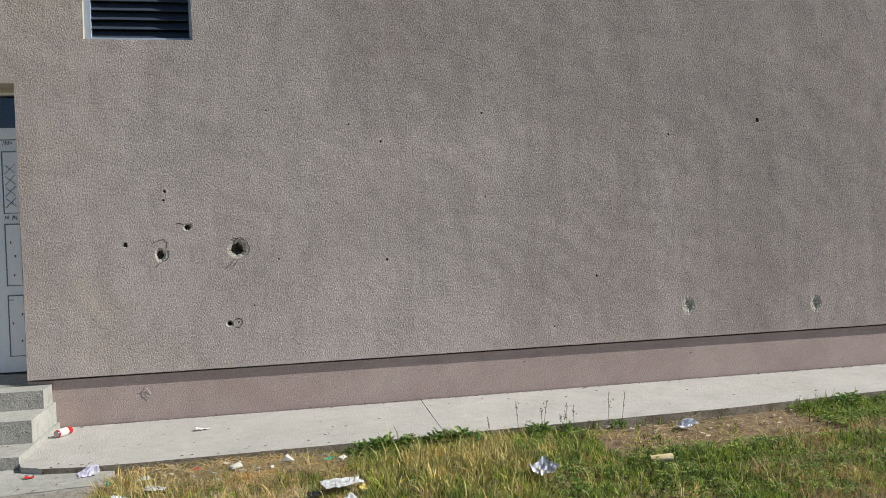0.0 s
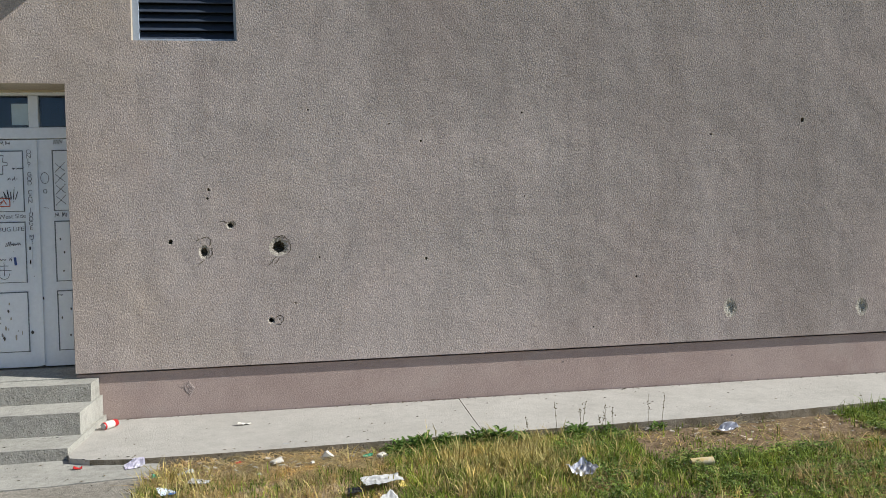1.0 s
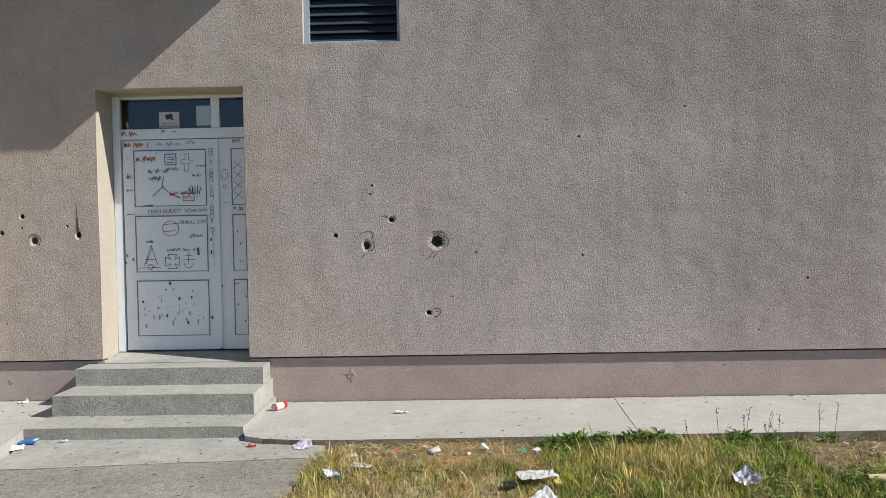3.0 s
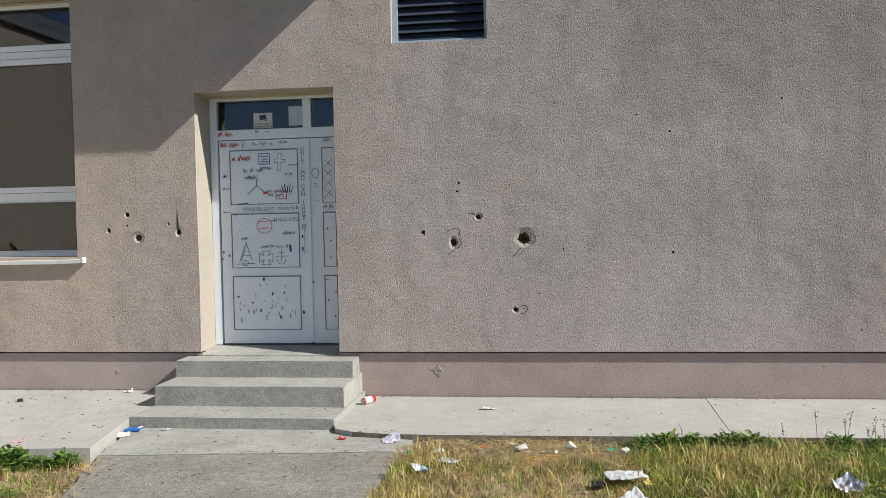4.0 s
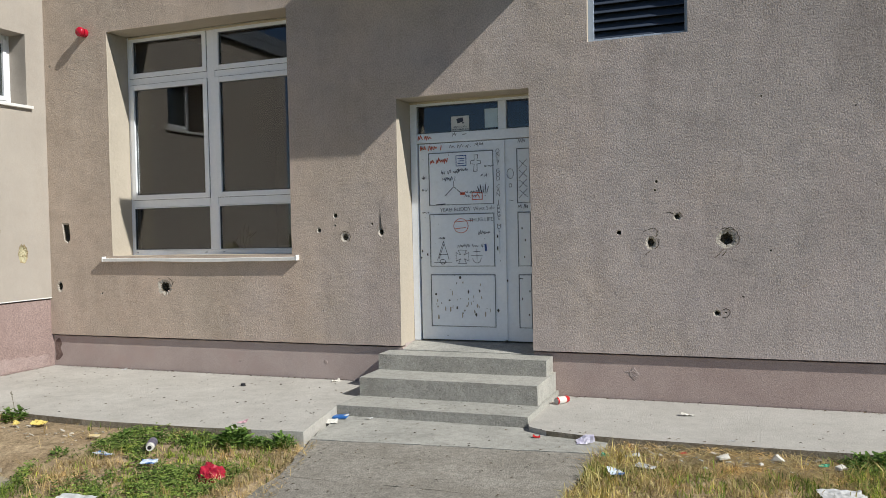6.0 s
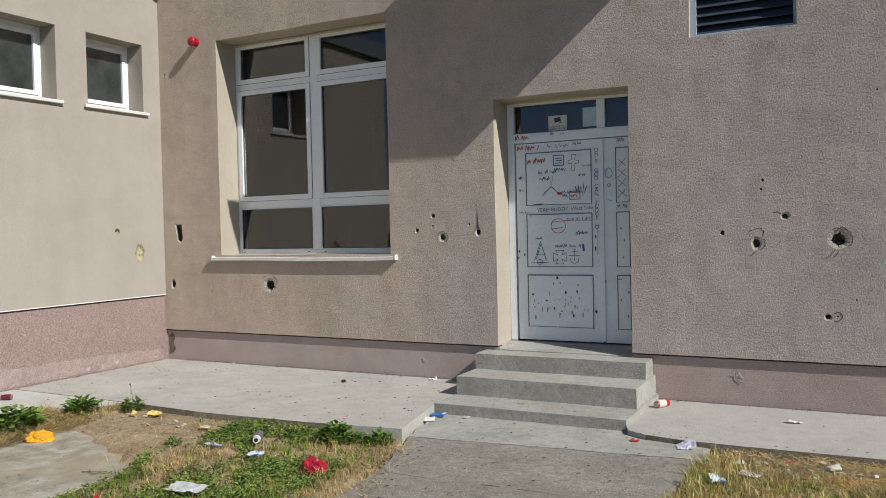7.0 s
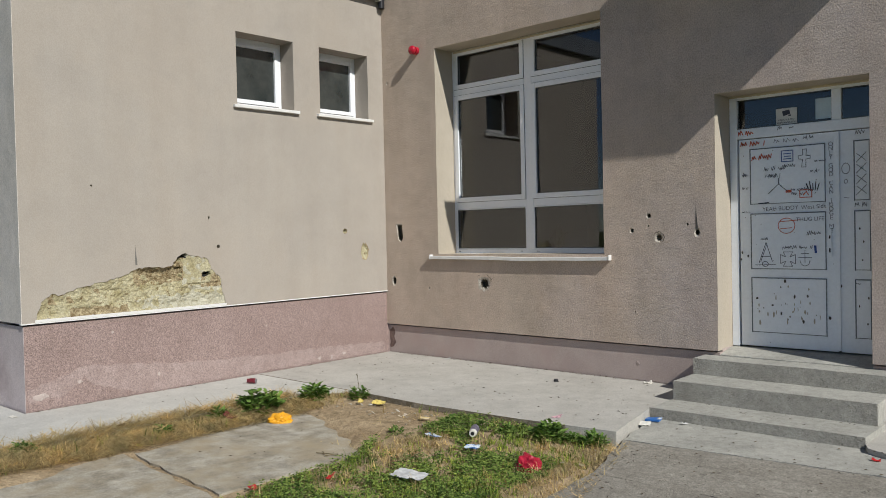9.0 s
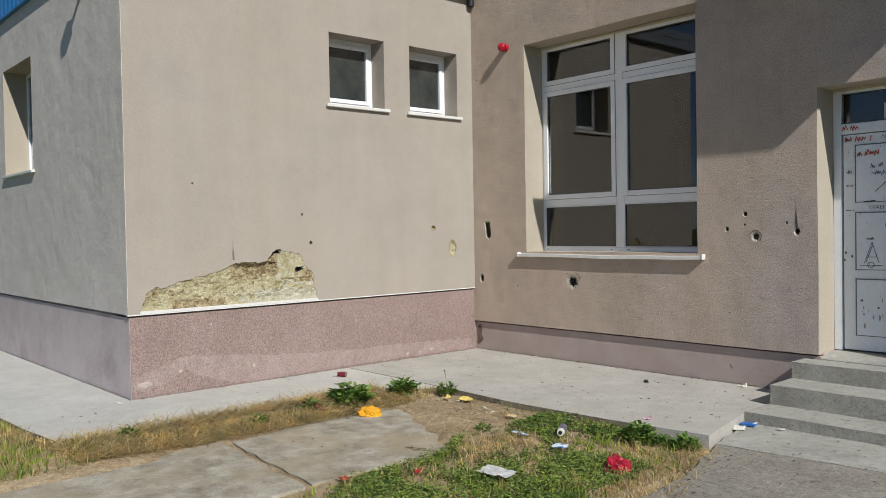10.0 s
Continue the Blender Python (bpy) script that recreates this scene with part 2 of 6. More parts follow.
M_CHIP = surf("broken_render", (0.33, 0.29, 0.24), (0.66, 0.61, 0.53), 45.0, 1.0, 90, 0.3, 0.8, 60, 0.01, spec=0.05)
M_PALE = surf("pale_scar", (0.44, 0.36, 0.33), (0.56, 0.48, 0.44), 20.0, 1.0, 90, 0.3, 0.6, 60, 0.008, spec=0.05)
M_PLINTHSCAR = surf("plinth_scar", (0.34, 0.27, 0.25), (0.52, 0.44, 0.40), 24.0, 1.0, 90, 0.4, 0.9, 45, 0.012, spec=0.05)
M_WOOL = surf("pale_wool", (0.40, 0.38, 0.32), (0.72, 0.70, 0.63), 28.0, 1.0, 70, 0.5, 1.0, 60, 0.02, spec=0.05)
# Brown lining, darkened to stand for the shade inside holes and cracks.
M_HOLE = surf("hole_shade_brown", (0.06, 0.052, 0.04), (0.22, 0.19, 0.14), 25.0, 1.0, 80, 0.4, 0.8, 60, 0.01, spec=0.05)


def glass_material():
    m, n, l, p = nodes_of("window_glass")
    p.inputs["Base Color"].default_value = (0.55, 0.57, 0.58, 1)
    p.inputs["Roughness"].default_value, p.inputs["IOR"].default_value = 0.01, 1.68
    p.inputs["Transmission Weight"].default_value = 1.0
    return m


M_GLASS = glass_material()
# Opaque pane: the dim interior and its paler cloud are in the colour.
M_DIMPANE = surf("dim_opaque_pane", (0.018, 0.024, 0.024), (0.062, 0.068, 0.064), 2.2, 0.16, 40, 0.05, 0.05, 40, 0.002, spec=1.0)


def leafy(name, dark, light, rough=0.7, through_light=0.25):
    m, n, l, p = nodes_of(name)
    geo = n.new("ShaderNodeNewGeometry")
    col = ramp(n, l, geo.outputs["Random Per Island"], [(0, dark), (1, light)])
    clump = ramp(n, l, tex_noise(n, l, n.new("ShaderNodeTexCoord").outputs["Object"], 4.5, 4, 0.65), [(0.34, (0.62, 0.68, 0.7)), (0.52, (1, 1, 1)), (0.68, (1.35, 1.2, 1.0))])
    col = mixed(n, l, col, clump, 1.0, "MULTIPLY")
    l.new(col, p.inputs["Base Color"])
    p.inputs["Roughness"].default_value, p.inputs["Specular IOR Level"].default_value = rough, 0.25
    tr = n.new("ShaderNodeBsdfTranslucent")
    l.new(col, tr.inputs["Color"])
    mx = n.new("ShaderNodeMixShader")
    mx.inputs["Fac"].default_value = through_light
    l.new(p.outputs["BSDF"], mx.inputs[1])
    l.new(tr.outputs["BSDF"], mx.inputs[2])
    l.new(mx.outputs["Shader"], n["Material Output"].inputs["Surface"])
    return m


M_GRASS = leafy("grass_green", (0.035, 0.075, 0.008), (0.42, 0.52, 0.09))
M_RIPE = leafy("grass_ripe", (0.30, 0.25, 0.07), (0.78, 0.66, 0.28))
M_DRY = leafy("grass_dry", (0.26, 0.18, 0.075), (0.74, 0.585, 0.29))
M_CLOVER = leafy("clover", (0.035, 0.08, 0.014), (0.33, 0.44, 0.10))
M_WEED = leafy("weed_leaf", (0.055, 0.12, 0.02), (0.21, 0.33, 0.07))


# ---------------------------------------------------------------- helpers
def link_mesh(name, bm, mats, parent=None, label="", smooth=False):
    me = bpy.data.meshes.new(name)
    bmesh.ops.recalc_face_normals(bm, faces=bm.faces[:])
    bm.to_mesh(me)
    bm.free()
    for m in mats if isinstance(mats, (list, tuple)) else [mats]:
        me.materials.append(m)
    if smooth:
        me.polygons.foreach_set("use_smooth", [True] * len(me.polygons))
    ob = new(name, me)
    ob.parent = parent
    if label:
        tagged(ob, label)
    return ob


def part(name, bm, material, parent, label="", smooth=False):
    return link_mesh(name, bm, material, parent, label, smooth)


def thing(name, label, category, at=(0, 0, 0), group="", kind="", turn=0):
    ob = new(name)
    ob.empty_display_size = 0.1
    ob.matrix_world = pose(*at, 0, 0, turn)
    return tagged(ob, label, category, group, kind)


def box(x0, x1, y0, y1, z0, z1, bevel=0.0, bm=None):
    bm = bm or bmesh.new()
    made = bmesh.ops.create_cube(bm, size=1)["verts"]
    for v in made:
        v.co = Vector(((x0 + x1) / 2 + v.co.x * (x1 - x0), (y0 + y1) / 2 + v.co.y * (y1 - y0), (z0 + z1) / 2 + v.co.z * (z1 - z0)))
    if bevel:
        edges = list({e for v in made for e in v.link_edges})
        bmesh.ops.bevel(bm, geom=edges, offset=bevel, segments=2, affect="EDGES", profile=0.6)
    return bm


def inside(p, poly):
    x, y = p
    hit = False
    for (x0, y0), (x1, y1) in zip(poly, poly[1:] + poly[:1]):
        if (y0 > y) != (y1 > y) and x < (x1 - x0) * (y - y0) / (y1 - y0) + x0:
            hit = not hit
    return hit


def ragged(poly, step, jitter, rng):
    """The outline cut into short stretches, each end moved a little."""
    out = []
    for (x0, y0), (x1, y1) in zip(poly, poly[1:] + poly[:1]):
        n = max(1, int(math.hypot(x1 - x0, y1 - y0) / step))
        for k in range(n):
            f = k / n
            w = jitter if k else 0
            out.append((x0 + (x1 - x0) * f + rng.uniform(-w, w), y0 + (y1 - y0) * f + rng.uniform(-w, w)))
    return out


def rect(u0, u1, v0, v1):
    return [(u0, v0), (u1, v0), (u1, v1), (u0, v1)]


def sheet(bm, outline, holes, to3d, d, extra=()):
    """A flat face with holes at depth d. Returns the vertex loops of the outline and the holes."""
    pts, edges, loops = [], [], []
    for poly in [outline, *holes]:
        start = len(pts)
        pts += [Vector(p) for p in poly]
        loops.append(range(start, len(pts)))
        edges += [(start + k, start + (k + 1) % len(poly)) for k in range(len(poly))]
    pts += [Vector(p) for p in extra]
    vs, _, fs, origin, _, _ = delaunay_2d_cdt(pts, edges, [], 0, 1e-6)
    made = [bm.verts.new(to3d(v.x, v.y, d(v.x, v.y) if callable(d) else d)) for v in vs]
    where = {}
    for k, o in enumerate(origin):
        for q in o:
            where[q] = made[k]
    for f in fs:
        c = sum((vs[k] for k in f), Vector((0, 0))) / len(f)
        if inside(c, outline) and not any(inside(c, h) for h in holes):
            bm.faces.new([made[k] for k in f])
    return [[where[k] for k in loop] for loop in loops]


def sides(bm, a, b, mat=0):
    for k in range(len(a)):
        f = bm.faces.new([a[k], a[(k + 1) % len(a)], b[(k + 1) % len(a)], b[k]])
        f.material_index = mat


def pierced_wall(name, outline, openings, pits, to3d, thick, material, label):
    """A wall with openings through it and pits that start in its face (the pits get a lining of their own)."""
    bm = bmesh.new()
    front = sheet(bm, outline, openings + pits, to3d, 0)
    back = sheet(bm, outline, openings, to3d, thick)
    for a, b in zip(front[:1 + len(openings)], back):
        sides(bm, a, b)
    return tagged(link_mesh(name, bm, material), label, "wall", kind="structure")


def blob(u, v, r, rng, n=13, tall=1.0, jag=0.25):
    return [(u + r * math.cos(2 * math.pi * k / n) * (1 + rng.uniform(-jag, jag)), v + tall * r * math.sin(2 * math.pi * k / n) * (1 + rng.uniform(-jag, jag))) for k in range(n)]


def pit(poly, to3d, deep, parent, rng, rim=0.7, inner=None, edge=None):
    """The lining of a pit in a wall: a chipped rim, a throat and a rough floor."""
    cu, cv = sum(p[0] for p in poly) / len(poly), sum(p[1] for p in poly) / len(poly)
    bm = bmesh.new()

    def ring(scale, d):
        return [bm.verts.new(to3d(cu + (u - cu) * scale * rng.uniform(0.84, 1.08), cv + (v - cv) * scale * rng.uniform(0.84, 1.08), d * rng.uniform(0.8, 1.1))) for u, v in poly]

    a = [bm.verts.new(to3d(u, v, 0)) for u, v in poly]
    b, c, e = ring(rim, min(0.012, deep * 0.4)), ring(rim * 0.85, deep), ring(rim * 0.35, deep * 1.15)
    sides(bm, a, b, 0)
    sides(bm, b, c, 1)
    sides(bm, c, e, 1)
    bm.faces.new(e).material_index = 1
    return part("hole", bm, [edge or M_CHIP, inner or M_HOLE], parent)


def solid_poly(poly, z0, z1, jitter=0.0, step=0.3, rng=None, wave=0.0):
    poly = ragged(poly, step, jitter, rng) if rng else poly
    bm = bmesh.new()
    lows = sheet(bm, poly, [], lambda u, v, d: (u, v, d), z0)[0]
    soft = (lambda u, v: z1 + wave * noise.noise((u * 2.1, v * 2.1, z1 * 9))) if wave else z1
    tops = sheet(bm, poly, [], lambda u, v, d: (u, v, d), soft)[0]
    sides(bm, lows, tops)
    return bm


def strip_bm(lines, width, plane, bm=None):
    """Ribbons along polylines in a plane (to3d of u, v)."""
    bm = bm or bmesh.new()
    for line in lines:
        for (u0, v0), (u1, v1) in zip(line, line[1:]):
            du, dv = u1 - u0, v1 - v0
            n = math.hypot(du, dv) or 1
            a, b = -dv / n * width / 2, du / n * width / 2
            e, f = du / n * width * 0.3, dv / n * width * 0.3
            bm.faces.new([bm.verts.new(plane(*q)) for q in ((u0 + a - e, v0 + b - f), (u1 + a + e, v1 + b + f), (u1 - a + e, v1 - b + f), (u0 - a - e, v0 - b - f))])
    return bm


# ---------------------------------------------------------------- the main facade
R = random.Random(4)
FACE = lambda u, v, d: (u, d, v)                     # main wall: face at y = 0, depth towards +y
DOOR_X0, DOOR_X1, DOOR_Z0, DOOR_Z1 = -3.545, -2.146, 0.455, 2.975
WIN_X0, WIN_X1, WIN_Z0, WIN_Z1 = -7.292, -4.82, 1.39, 4.052
VENT_X0, VENT_X1, VENT_Z0, VENT_Z1 = -1.574, -0.668, 3.352, 4.15
WING_X, WING_Y = -8.27, -4.79
main_holes = [  # u, v, radius, depth, taller than wide
    (-0.358, 1.488, 0.086, 0.055, 1.0), (-0.782, 1.698, 0.038, 0.035, 0.9), (-1.018, 1.462, 0.046, 0.035, 1.35), (-1.305, 1.562, 0.022, 0.04, 1.2),
    (-0.447, 0.825, 0.034, 0.06, 0.9), (-0.372, 0.832, 0.016, 0.012, 0.6), (-0.962, 2.021, 0.018, 0.03, 1.1), (-0.974, 1.943, 0.016, 0.03, 1.1),
    (-4.482, 1.646, 0.028, 0.03, 1.1), (-4.28, 1.797, 0.026, 0.05, 1.2), (-4.285, 1.69, 0.016, 0.03, 1.0), (-4.168, 1.564, 0.050, 0.03, 1.0),
    (-3.847, 1.698, 0.018, 0.03, 1.2), (-3.746, 1.615, 0.034, 0.06, 1.5), (-8.128, 1.022, 0.045, 0.05, 1.6), (-6.535, 1.025, 0.105, 0.07, 0.85),
    (-7.47, 0.941, 0.014, 0.02, 1.5), (-8.182, 3.721, 0.014, 0.03, 1.8), (4.022, 0.742, 0.070, 0.016, 1.35), (5.457, 0.695, 0.065, 0.016, 1.4),
    (-0.228, 0.974, 0.012, 0.03, 1.0), (0.003, 1.382, 0.014, 0.02, 1.0), (-0.059, 2.731, 0.012, 0.02, 1.0), (1.945, 2.693, 0.013, 0.02, 1.0),
    (3.859, 2.467, 0.014, 0.02, 1.0), (4.842, 2.599, 0.020, 0.02, 1.3), (-4.456, 0.78, 0.012, 0.02, 1.0), (0.678, 2.597, 0.011, 0.02, 1.0),
    (0.969, 2.435, 0.016, 0.03, 1.0), (3.05, 1.092, 0.015, 0.03, 1.2), (0.988, 1.338, 0.017, 0.03, 1.0), (2.6, 0.62, 0.011, 0.02, 1.0), (1.95, 1.9, 0.009, 0.02, 1.0),
]
main_holes = [(u, v, r * 0.78, min(d, 0.014), t) if r < 0.0185 else (u, v, r, d, t) for u, v, r, d, t in main_holes]
pits = [blob(u, v, r, R, 34 if r > 0.03 else 13, tall, 0.2 if r > 0.1 or r < 0.03 else 0.11) for u, v, r, d, tall in main_holes]
socket = [(-8.07, 1.80), (-7.955, 1.80), (-7.94, 1.60), (-7.98, 1.55), (-8.035, 1.58)]
outline = [(-8.6, 0.43)] + [(x, 0.43 + R.uniform(-0.0015, 0.0015) + (0.012 if R.random() < 0.05 else 0)) for x in np.arange(-8.4, 11.9, 0.11)
                            if not DOOR_X0 - 0.1 < x < DOOR_X1 + 0.1] + [(12.0, 0.43), (12.0, 8.0), (-8.6, 8.0)]
k = next(i for i, p in enumerate(outline) if p[0] > DOOR_X1)
# the door opening is a notch in the lower edge
outline[k:k] = [(DOOR_X0, 0.432), (DOOR_X0 + 0.004, 1.2), (DOOR_X0 - 0.003, 2.1), (DOOR_X0, DOOR_Z1), (-2.9, DOOR_Z1 + 0.004), (DOOR_X1, DOOR_Z1 - 0.003),
                (DOOR_X1 - 0.003, 2.2), (DOOR_X1 + 0.003, 1.4), (DOOR_X1, 0.432)]
openings = [ragged(rect(WIN_X0, WIN_X1, WIN_Z0, WIN_Z1), 0.35, 0.004, R), ragged(rect(VENT_X0, VENT_X1, VENT_Z0, VENT_Z1), 0.35, 0.003, R)]
wall_main = pierced_wall("wall_north", outline, openings, pits + [socket], FACE, 0.5, M_MAIN,
                         "beige scraped-render facade with impact holes and rain streaks")
wall_main.data.materials.append(M_REVEAL)
for f in wall_main.data.polygons:
    if abs(f.normal.y) < 0.5 and f.center.z < 4.3 and f.center.x < -0.5:
        f.material_index = 1
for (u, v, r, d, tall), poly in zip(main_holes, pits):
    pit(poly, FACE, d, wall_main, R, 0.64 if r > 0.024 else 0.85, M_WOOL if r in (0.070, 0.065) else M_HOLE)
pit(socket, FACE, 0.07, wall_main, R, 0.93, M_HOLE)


def crack_arc(u, v, r, start, end, seed):
    """A wandering crack that follows a hole's rim."""
    rg = random.Random(seed)
    return [(u + r * rg.uniform(0.92, 1.1) * math.cos(radians(q)), v + r * rg.uniform(0.92, 1.1) * math.sin(radians(q))) for q in np.arange(start, end, 14)]


cracks = ([crack_arc(-0.352, 1.492, 0.098, -35, 125, 1), crack_arc(-0.35, 1.49, 0.088, 60, 110, 2), [(-0.385, 1.40), (-0.41, 1.375), (-0.425, 1.35), (-0.46, 1.325)], [(-0.36, 1.39), (-0.375, 1.36), (-0.40, 1.34)]],
          [crack_arc(-1.003, 1.552, 0.046, -50, 140, 3), [(-1.055, 1.58), (-1.08, 1.568)], [(-0.965, 1.50), (-0.94, 1.49)], crack_arc(-1.01, 1.46, 0.062, -60, 30, 4), [(-1.02, 1.39), (-1.05, 1.37), (-1.07, 1.35)]],
          [[(-0.815, 1.722), (-0.84, 1.738), (-0.872, 1.735)], crack_arc(-0.782, 1.698, 0.044, 0, 80, 5)],
          [crack_arc(-0.372, 0.832, 0.034, -80, 150, 6), [(-0.40, 0.79), (-0.365, 0.785)]],
          [crack_arc(-6.535, 1.03, 0.118, 10, 70, 7), [(-6.43, 1.06), (-6.40, 1.09)], [(-6.60, 1.13), (-6.63, 1.12)]],
          [crack_arc(-4.168, 1.564, 0.062, -40, 160, 8)])
for lines in cracks:
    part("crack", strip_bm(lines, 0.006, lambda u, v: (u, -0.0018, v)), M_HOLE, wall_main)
streak_bm = bmesh.new()
streak_bm.faces.new([streak_bm.verts.new((u, -0.0025, v)) for u, v in ((-3.758, 1.64), (-3.736, 1.64), (-3.741, 1.72), (-3.749, 1.80), (-3.754, 1.95), (-3.757, 1.80), (-3.760, 1.71))])
part("soot_streak", streak_bm, M_SCUFF, wall_main)

# the plinth ends in an open joint just under the facade's render
plinth_bm = bmesh.new()
for xa, xb in ((-8.4, DOOR_X0 + 0.002), (DOOR_X1 - 0.002, 12.0)):
    box(xa, xb, 0.034, 0.5, -0.4, 0.411, bm=plinth_bm)
    box(xa, xb, 0.10, 0.5, 0.411, 0.448, bm=plinth_bm)
plinth = tagged(link_mesh("plinth_north", plinth_bm, M_PLINTH), "dusty pink rendered plinth under the facade", "plinth", kind="structure")
plinth.data.materials.append(M_PLINTHGREY)
for f in plinth.data.polygons:
    f.material_index = 1 if f.center.x < -3 else 0
for u, v, r in ((-1.201, 0.24, 0.07), (-4.45, 0.22, 0.03), (4.05, 0.27, 0.012), (-1.05, 0.35, 0.012), (-5.55, 0.2, 0.015), (2.3, 0.3, 0.01)):
    bm = bmesh.new()
    poly = blob(u, v, r, R, 15, 0.8, 0.55)
    mid = [bm.verts.new((u + (a - u) * 0.7, 0.0305, v + (b - v) * 0.8)) for a, b in poly]
    sides(bm, [bm.verts.new((a, 0.0335, b)) for a, b in poly], mid)
    bm.faces.new(mid)
    part("patch", bm, M_PLINTHSCAR, plinth)

bm = bmesh.new()
sheet(bm, ragged([(-8.268, 0.10), (-8.268, 0.34), (-8.21, 0.385), (-8.17, 0.33), (-8.185, 0.24), (-8.15, 0.17), (-8.20, 0.12)], 0.03, 0.008, R), [], FACE, 0.0325)
part("damp_stain", bm, M_DAMP, plinth, "dark brown damp stain in the inner corner")

# door canopy above the picture, whose shade falls across the wall
canopy = thing("canopy", "flat concrete canopy slab above the entrance door", "canopy", (-2.84, 0, 4.42))
part("slab", solid_poly([(-1.34, 0.0), (-1.34, -0.655), (1.37, -0.655), (1.29, 0.0)], 0.0, 0.16), M_STEP, canopy)
part("drip_edge", box(-1.345, 1.375, -0.675, -0.657, 0.1, 0.17, 0.003), M_GUTTER, canopy, "grey sheet-metal drip edge")

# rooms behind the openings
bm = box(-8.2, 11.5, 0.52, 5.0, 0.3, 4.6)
room = tagged(link_mesh("wall_inside", bm, M_UNLITROOM), "near-black box standing for the unlit room behind the window", "wall", kind="structure")
# the wall of the room towards the street is open to the windows
bm = bmesh.new()
bm.from_mesh(room.data)
bmesh.ops.delete(bm, geom=[f for f in bm.faces if f.calc_center_median().y < 0.6], context="FACES")
bm.to_mesh(room.data)
bm.free()


# ---------------------------------------------------------------- the wing
SIDE = lambda u, v, d: (WING_X - d, u, v)            # face towards +x, u runs along y
END = lambda u, v, d: (u, WING_Y + d, v)             # face towards -y
SM = [(-2.335, -1.515), (-1.105, -0.275)]
scar = [(-4.651, 0.915), (-4.64, 0.99), (-4.601, 1.085), (-4.5, 1.159), (-4.442, 1.133), (-4.23, 1.202), (-3.947, 1.247), (-3.751, 1.305), (-3.637, 1.355),
        (-3.446, 1.366), (-3.237, 1.37), (-3.126, 1.481), (-3.053, 1.505), (-2.795, 1.439), (-2.723, 1.305), (-2.632, 1.221), (-2.563, 0.915)]
scar = ragged(scar, 0.03, 0.013, R)
SCAR = np.array(scar)
wing_holes = [(-0.402, 1.437, 0.075, 0.03, 1.5), (-0.739, 1.716, 0.036, 0.04, 1.0), (-2.639, 1.566, 0.022, 0.03, 1.2), (-2.753, 1.896, 0.013, 0.02, 1.6), (-4.08, 2.223, 0.012, 0.02, 1.0)]
wpits = [blob(u, v, r, R, 24 if r > 0.03 else 11, tall, 0.16) for u, v, r, d, tall in wing_holes]
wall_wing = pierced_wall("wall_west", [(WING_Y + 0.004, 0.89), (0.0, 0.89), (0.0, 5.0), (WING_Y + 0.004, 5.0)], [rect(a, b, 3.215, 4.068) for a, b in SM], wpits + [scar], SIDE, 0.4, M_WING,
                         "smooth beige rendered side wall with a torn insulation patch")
for (u, v, r, d, tall), poly in zip(wing_holes, wpits):
    pit(poly, SIDE, d, wall_wing, R, 0.85, M_FOAM if r > 0.03 else M_HOLE, M_BROWNWOOL if r > 0.03 else None)
# torn patch: mineral wool behind the broken render
bm = bmesh.new()
extra = [p for p in ((R.uniform(-4.65, -2.57), R.uniform(0.93, 1.5)) for _ in range(12000)) if inside(p, scar)]


def in_nest(u, v):
    """Two burrows pulled out of the wool."""
    return abs(u + 3.09) < 0.045 and abs(v - 1.482) < 0.022 or abs(u + 2.80 + 0.3 * (v - 1.27)) < 0.045 and abs(v - 1.262 - 0.25 * (u + 2.8)) < 0.02


def wool(u, v):
    d = 0.026 + 0.020 * noise.noise((u * 6, v * 7, 1.0)) + 0.014 * noise.noise((u * 19, v * 24, 4.0)) + 0.010 * noise.noise((u * 38, v * 61, 6.0))
    if in_nest(u, v):
        return 0.085
    rim = min(1.0, 0.25 + 14 * float(np.sqrt(np.min(np.sum((SCAR - (u, v)) ** 2, 1)))))
    if u > -3.12 and v > 1.17:
        d = 0.016 + 0.3 * (d - 0.026)                       # the smooth cut face of a whole board
    return rim * max(0.005, d + (0.04 if -3.62 < u < -3.1 and v > 1.17 and noise.noise((u * 7, v * 9, 9)) > -0.25 else 0.0))
sheet(bm, scar, [], SIDE, wool, extra)
wool_ob = part("exposed_insulation", bm, [M_FOAM, M_BROWNWOOL, M_PALEWOOL, M_DARK], wall_wing, "torn yellow mineral wool behind broken render")
for f in wool_ob.data.polygons:
    u, v, q = f.center.y, f.center.z, noise.noise((f.center.y * 11, f.center.z * 13, 3.0))
    if in_nest(u, v):
        f.material_index = 3
    elif (-3.66 < u < -3.08 and v > 1.2 + 0.1 * q and q > -0.32) or (-4.32 < u < -3.72 and v < 1.0 + 0.06 * q) or (u > -2.86 and 1.12 < v < 1.28 and q > -0.1) or (-4.6 < u < -3.9 and v > 1.05 and q > 0.22):
        f.material_index = 1
    elif (u > -3.5 + 0.5 * q and v < 1.06 + 0.09 * q) or (u > -3.1 and q > 0.12):
        f.material_index = 2
bm = bmesh.new()
sides(bm, [bm.verts.new(SIDE(u, v, 0.0)) for u, v in scar], [bm.verts.new(SIDE(u, v, 0.045)) for u, v in scar])
part("broken_edge", bm, M_CHIP, wall_wing)
bm = bmesh.new()
bm.faces.new([bm.verts.new(SIDE(u, v, -0.0025)) for u, v in ((-3.640, 1.40), (-3.618, 1.40), (-3.622, 1.47), (-3.630, 1.52), (-3.636, 1.62), (-3.639, 1.52), (-3.643, 1.46))])
part("soot_streak", bm, M_SOOT, wall_wing)

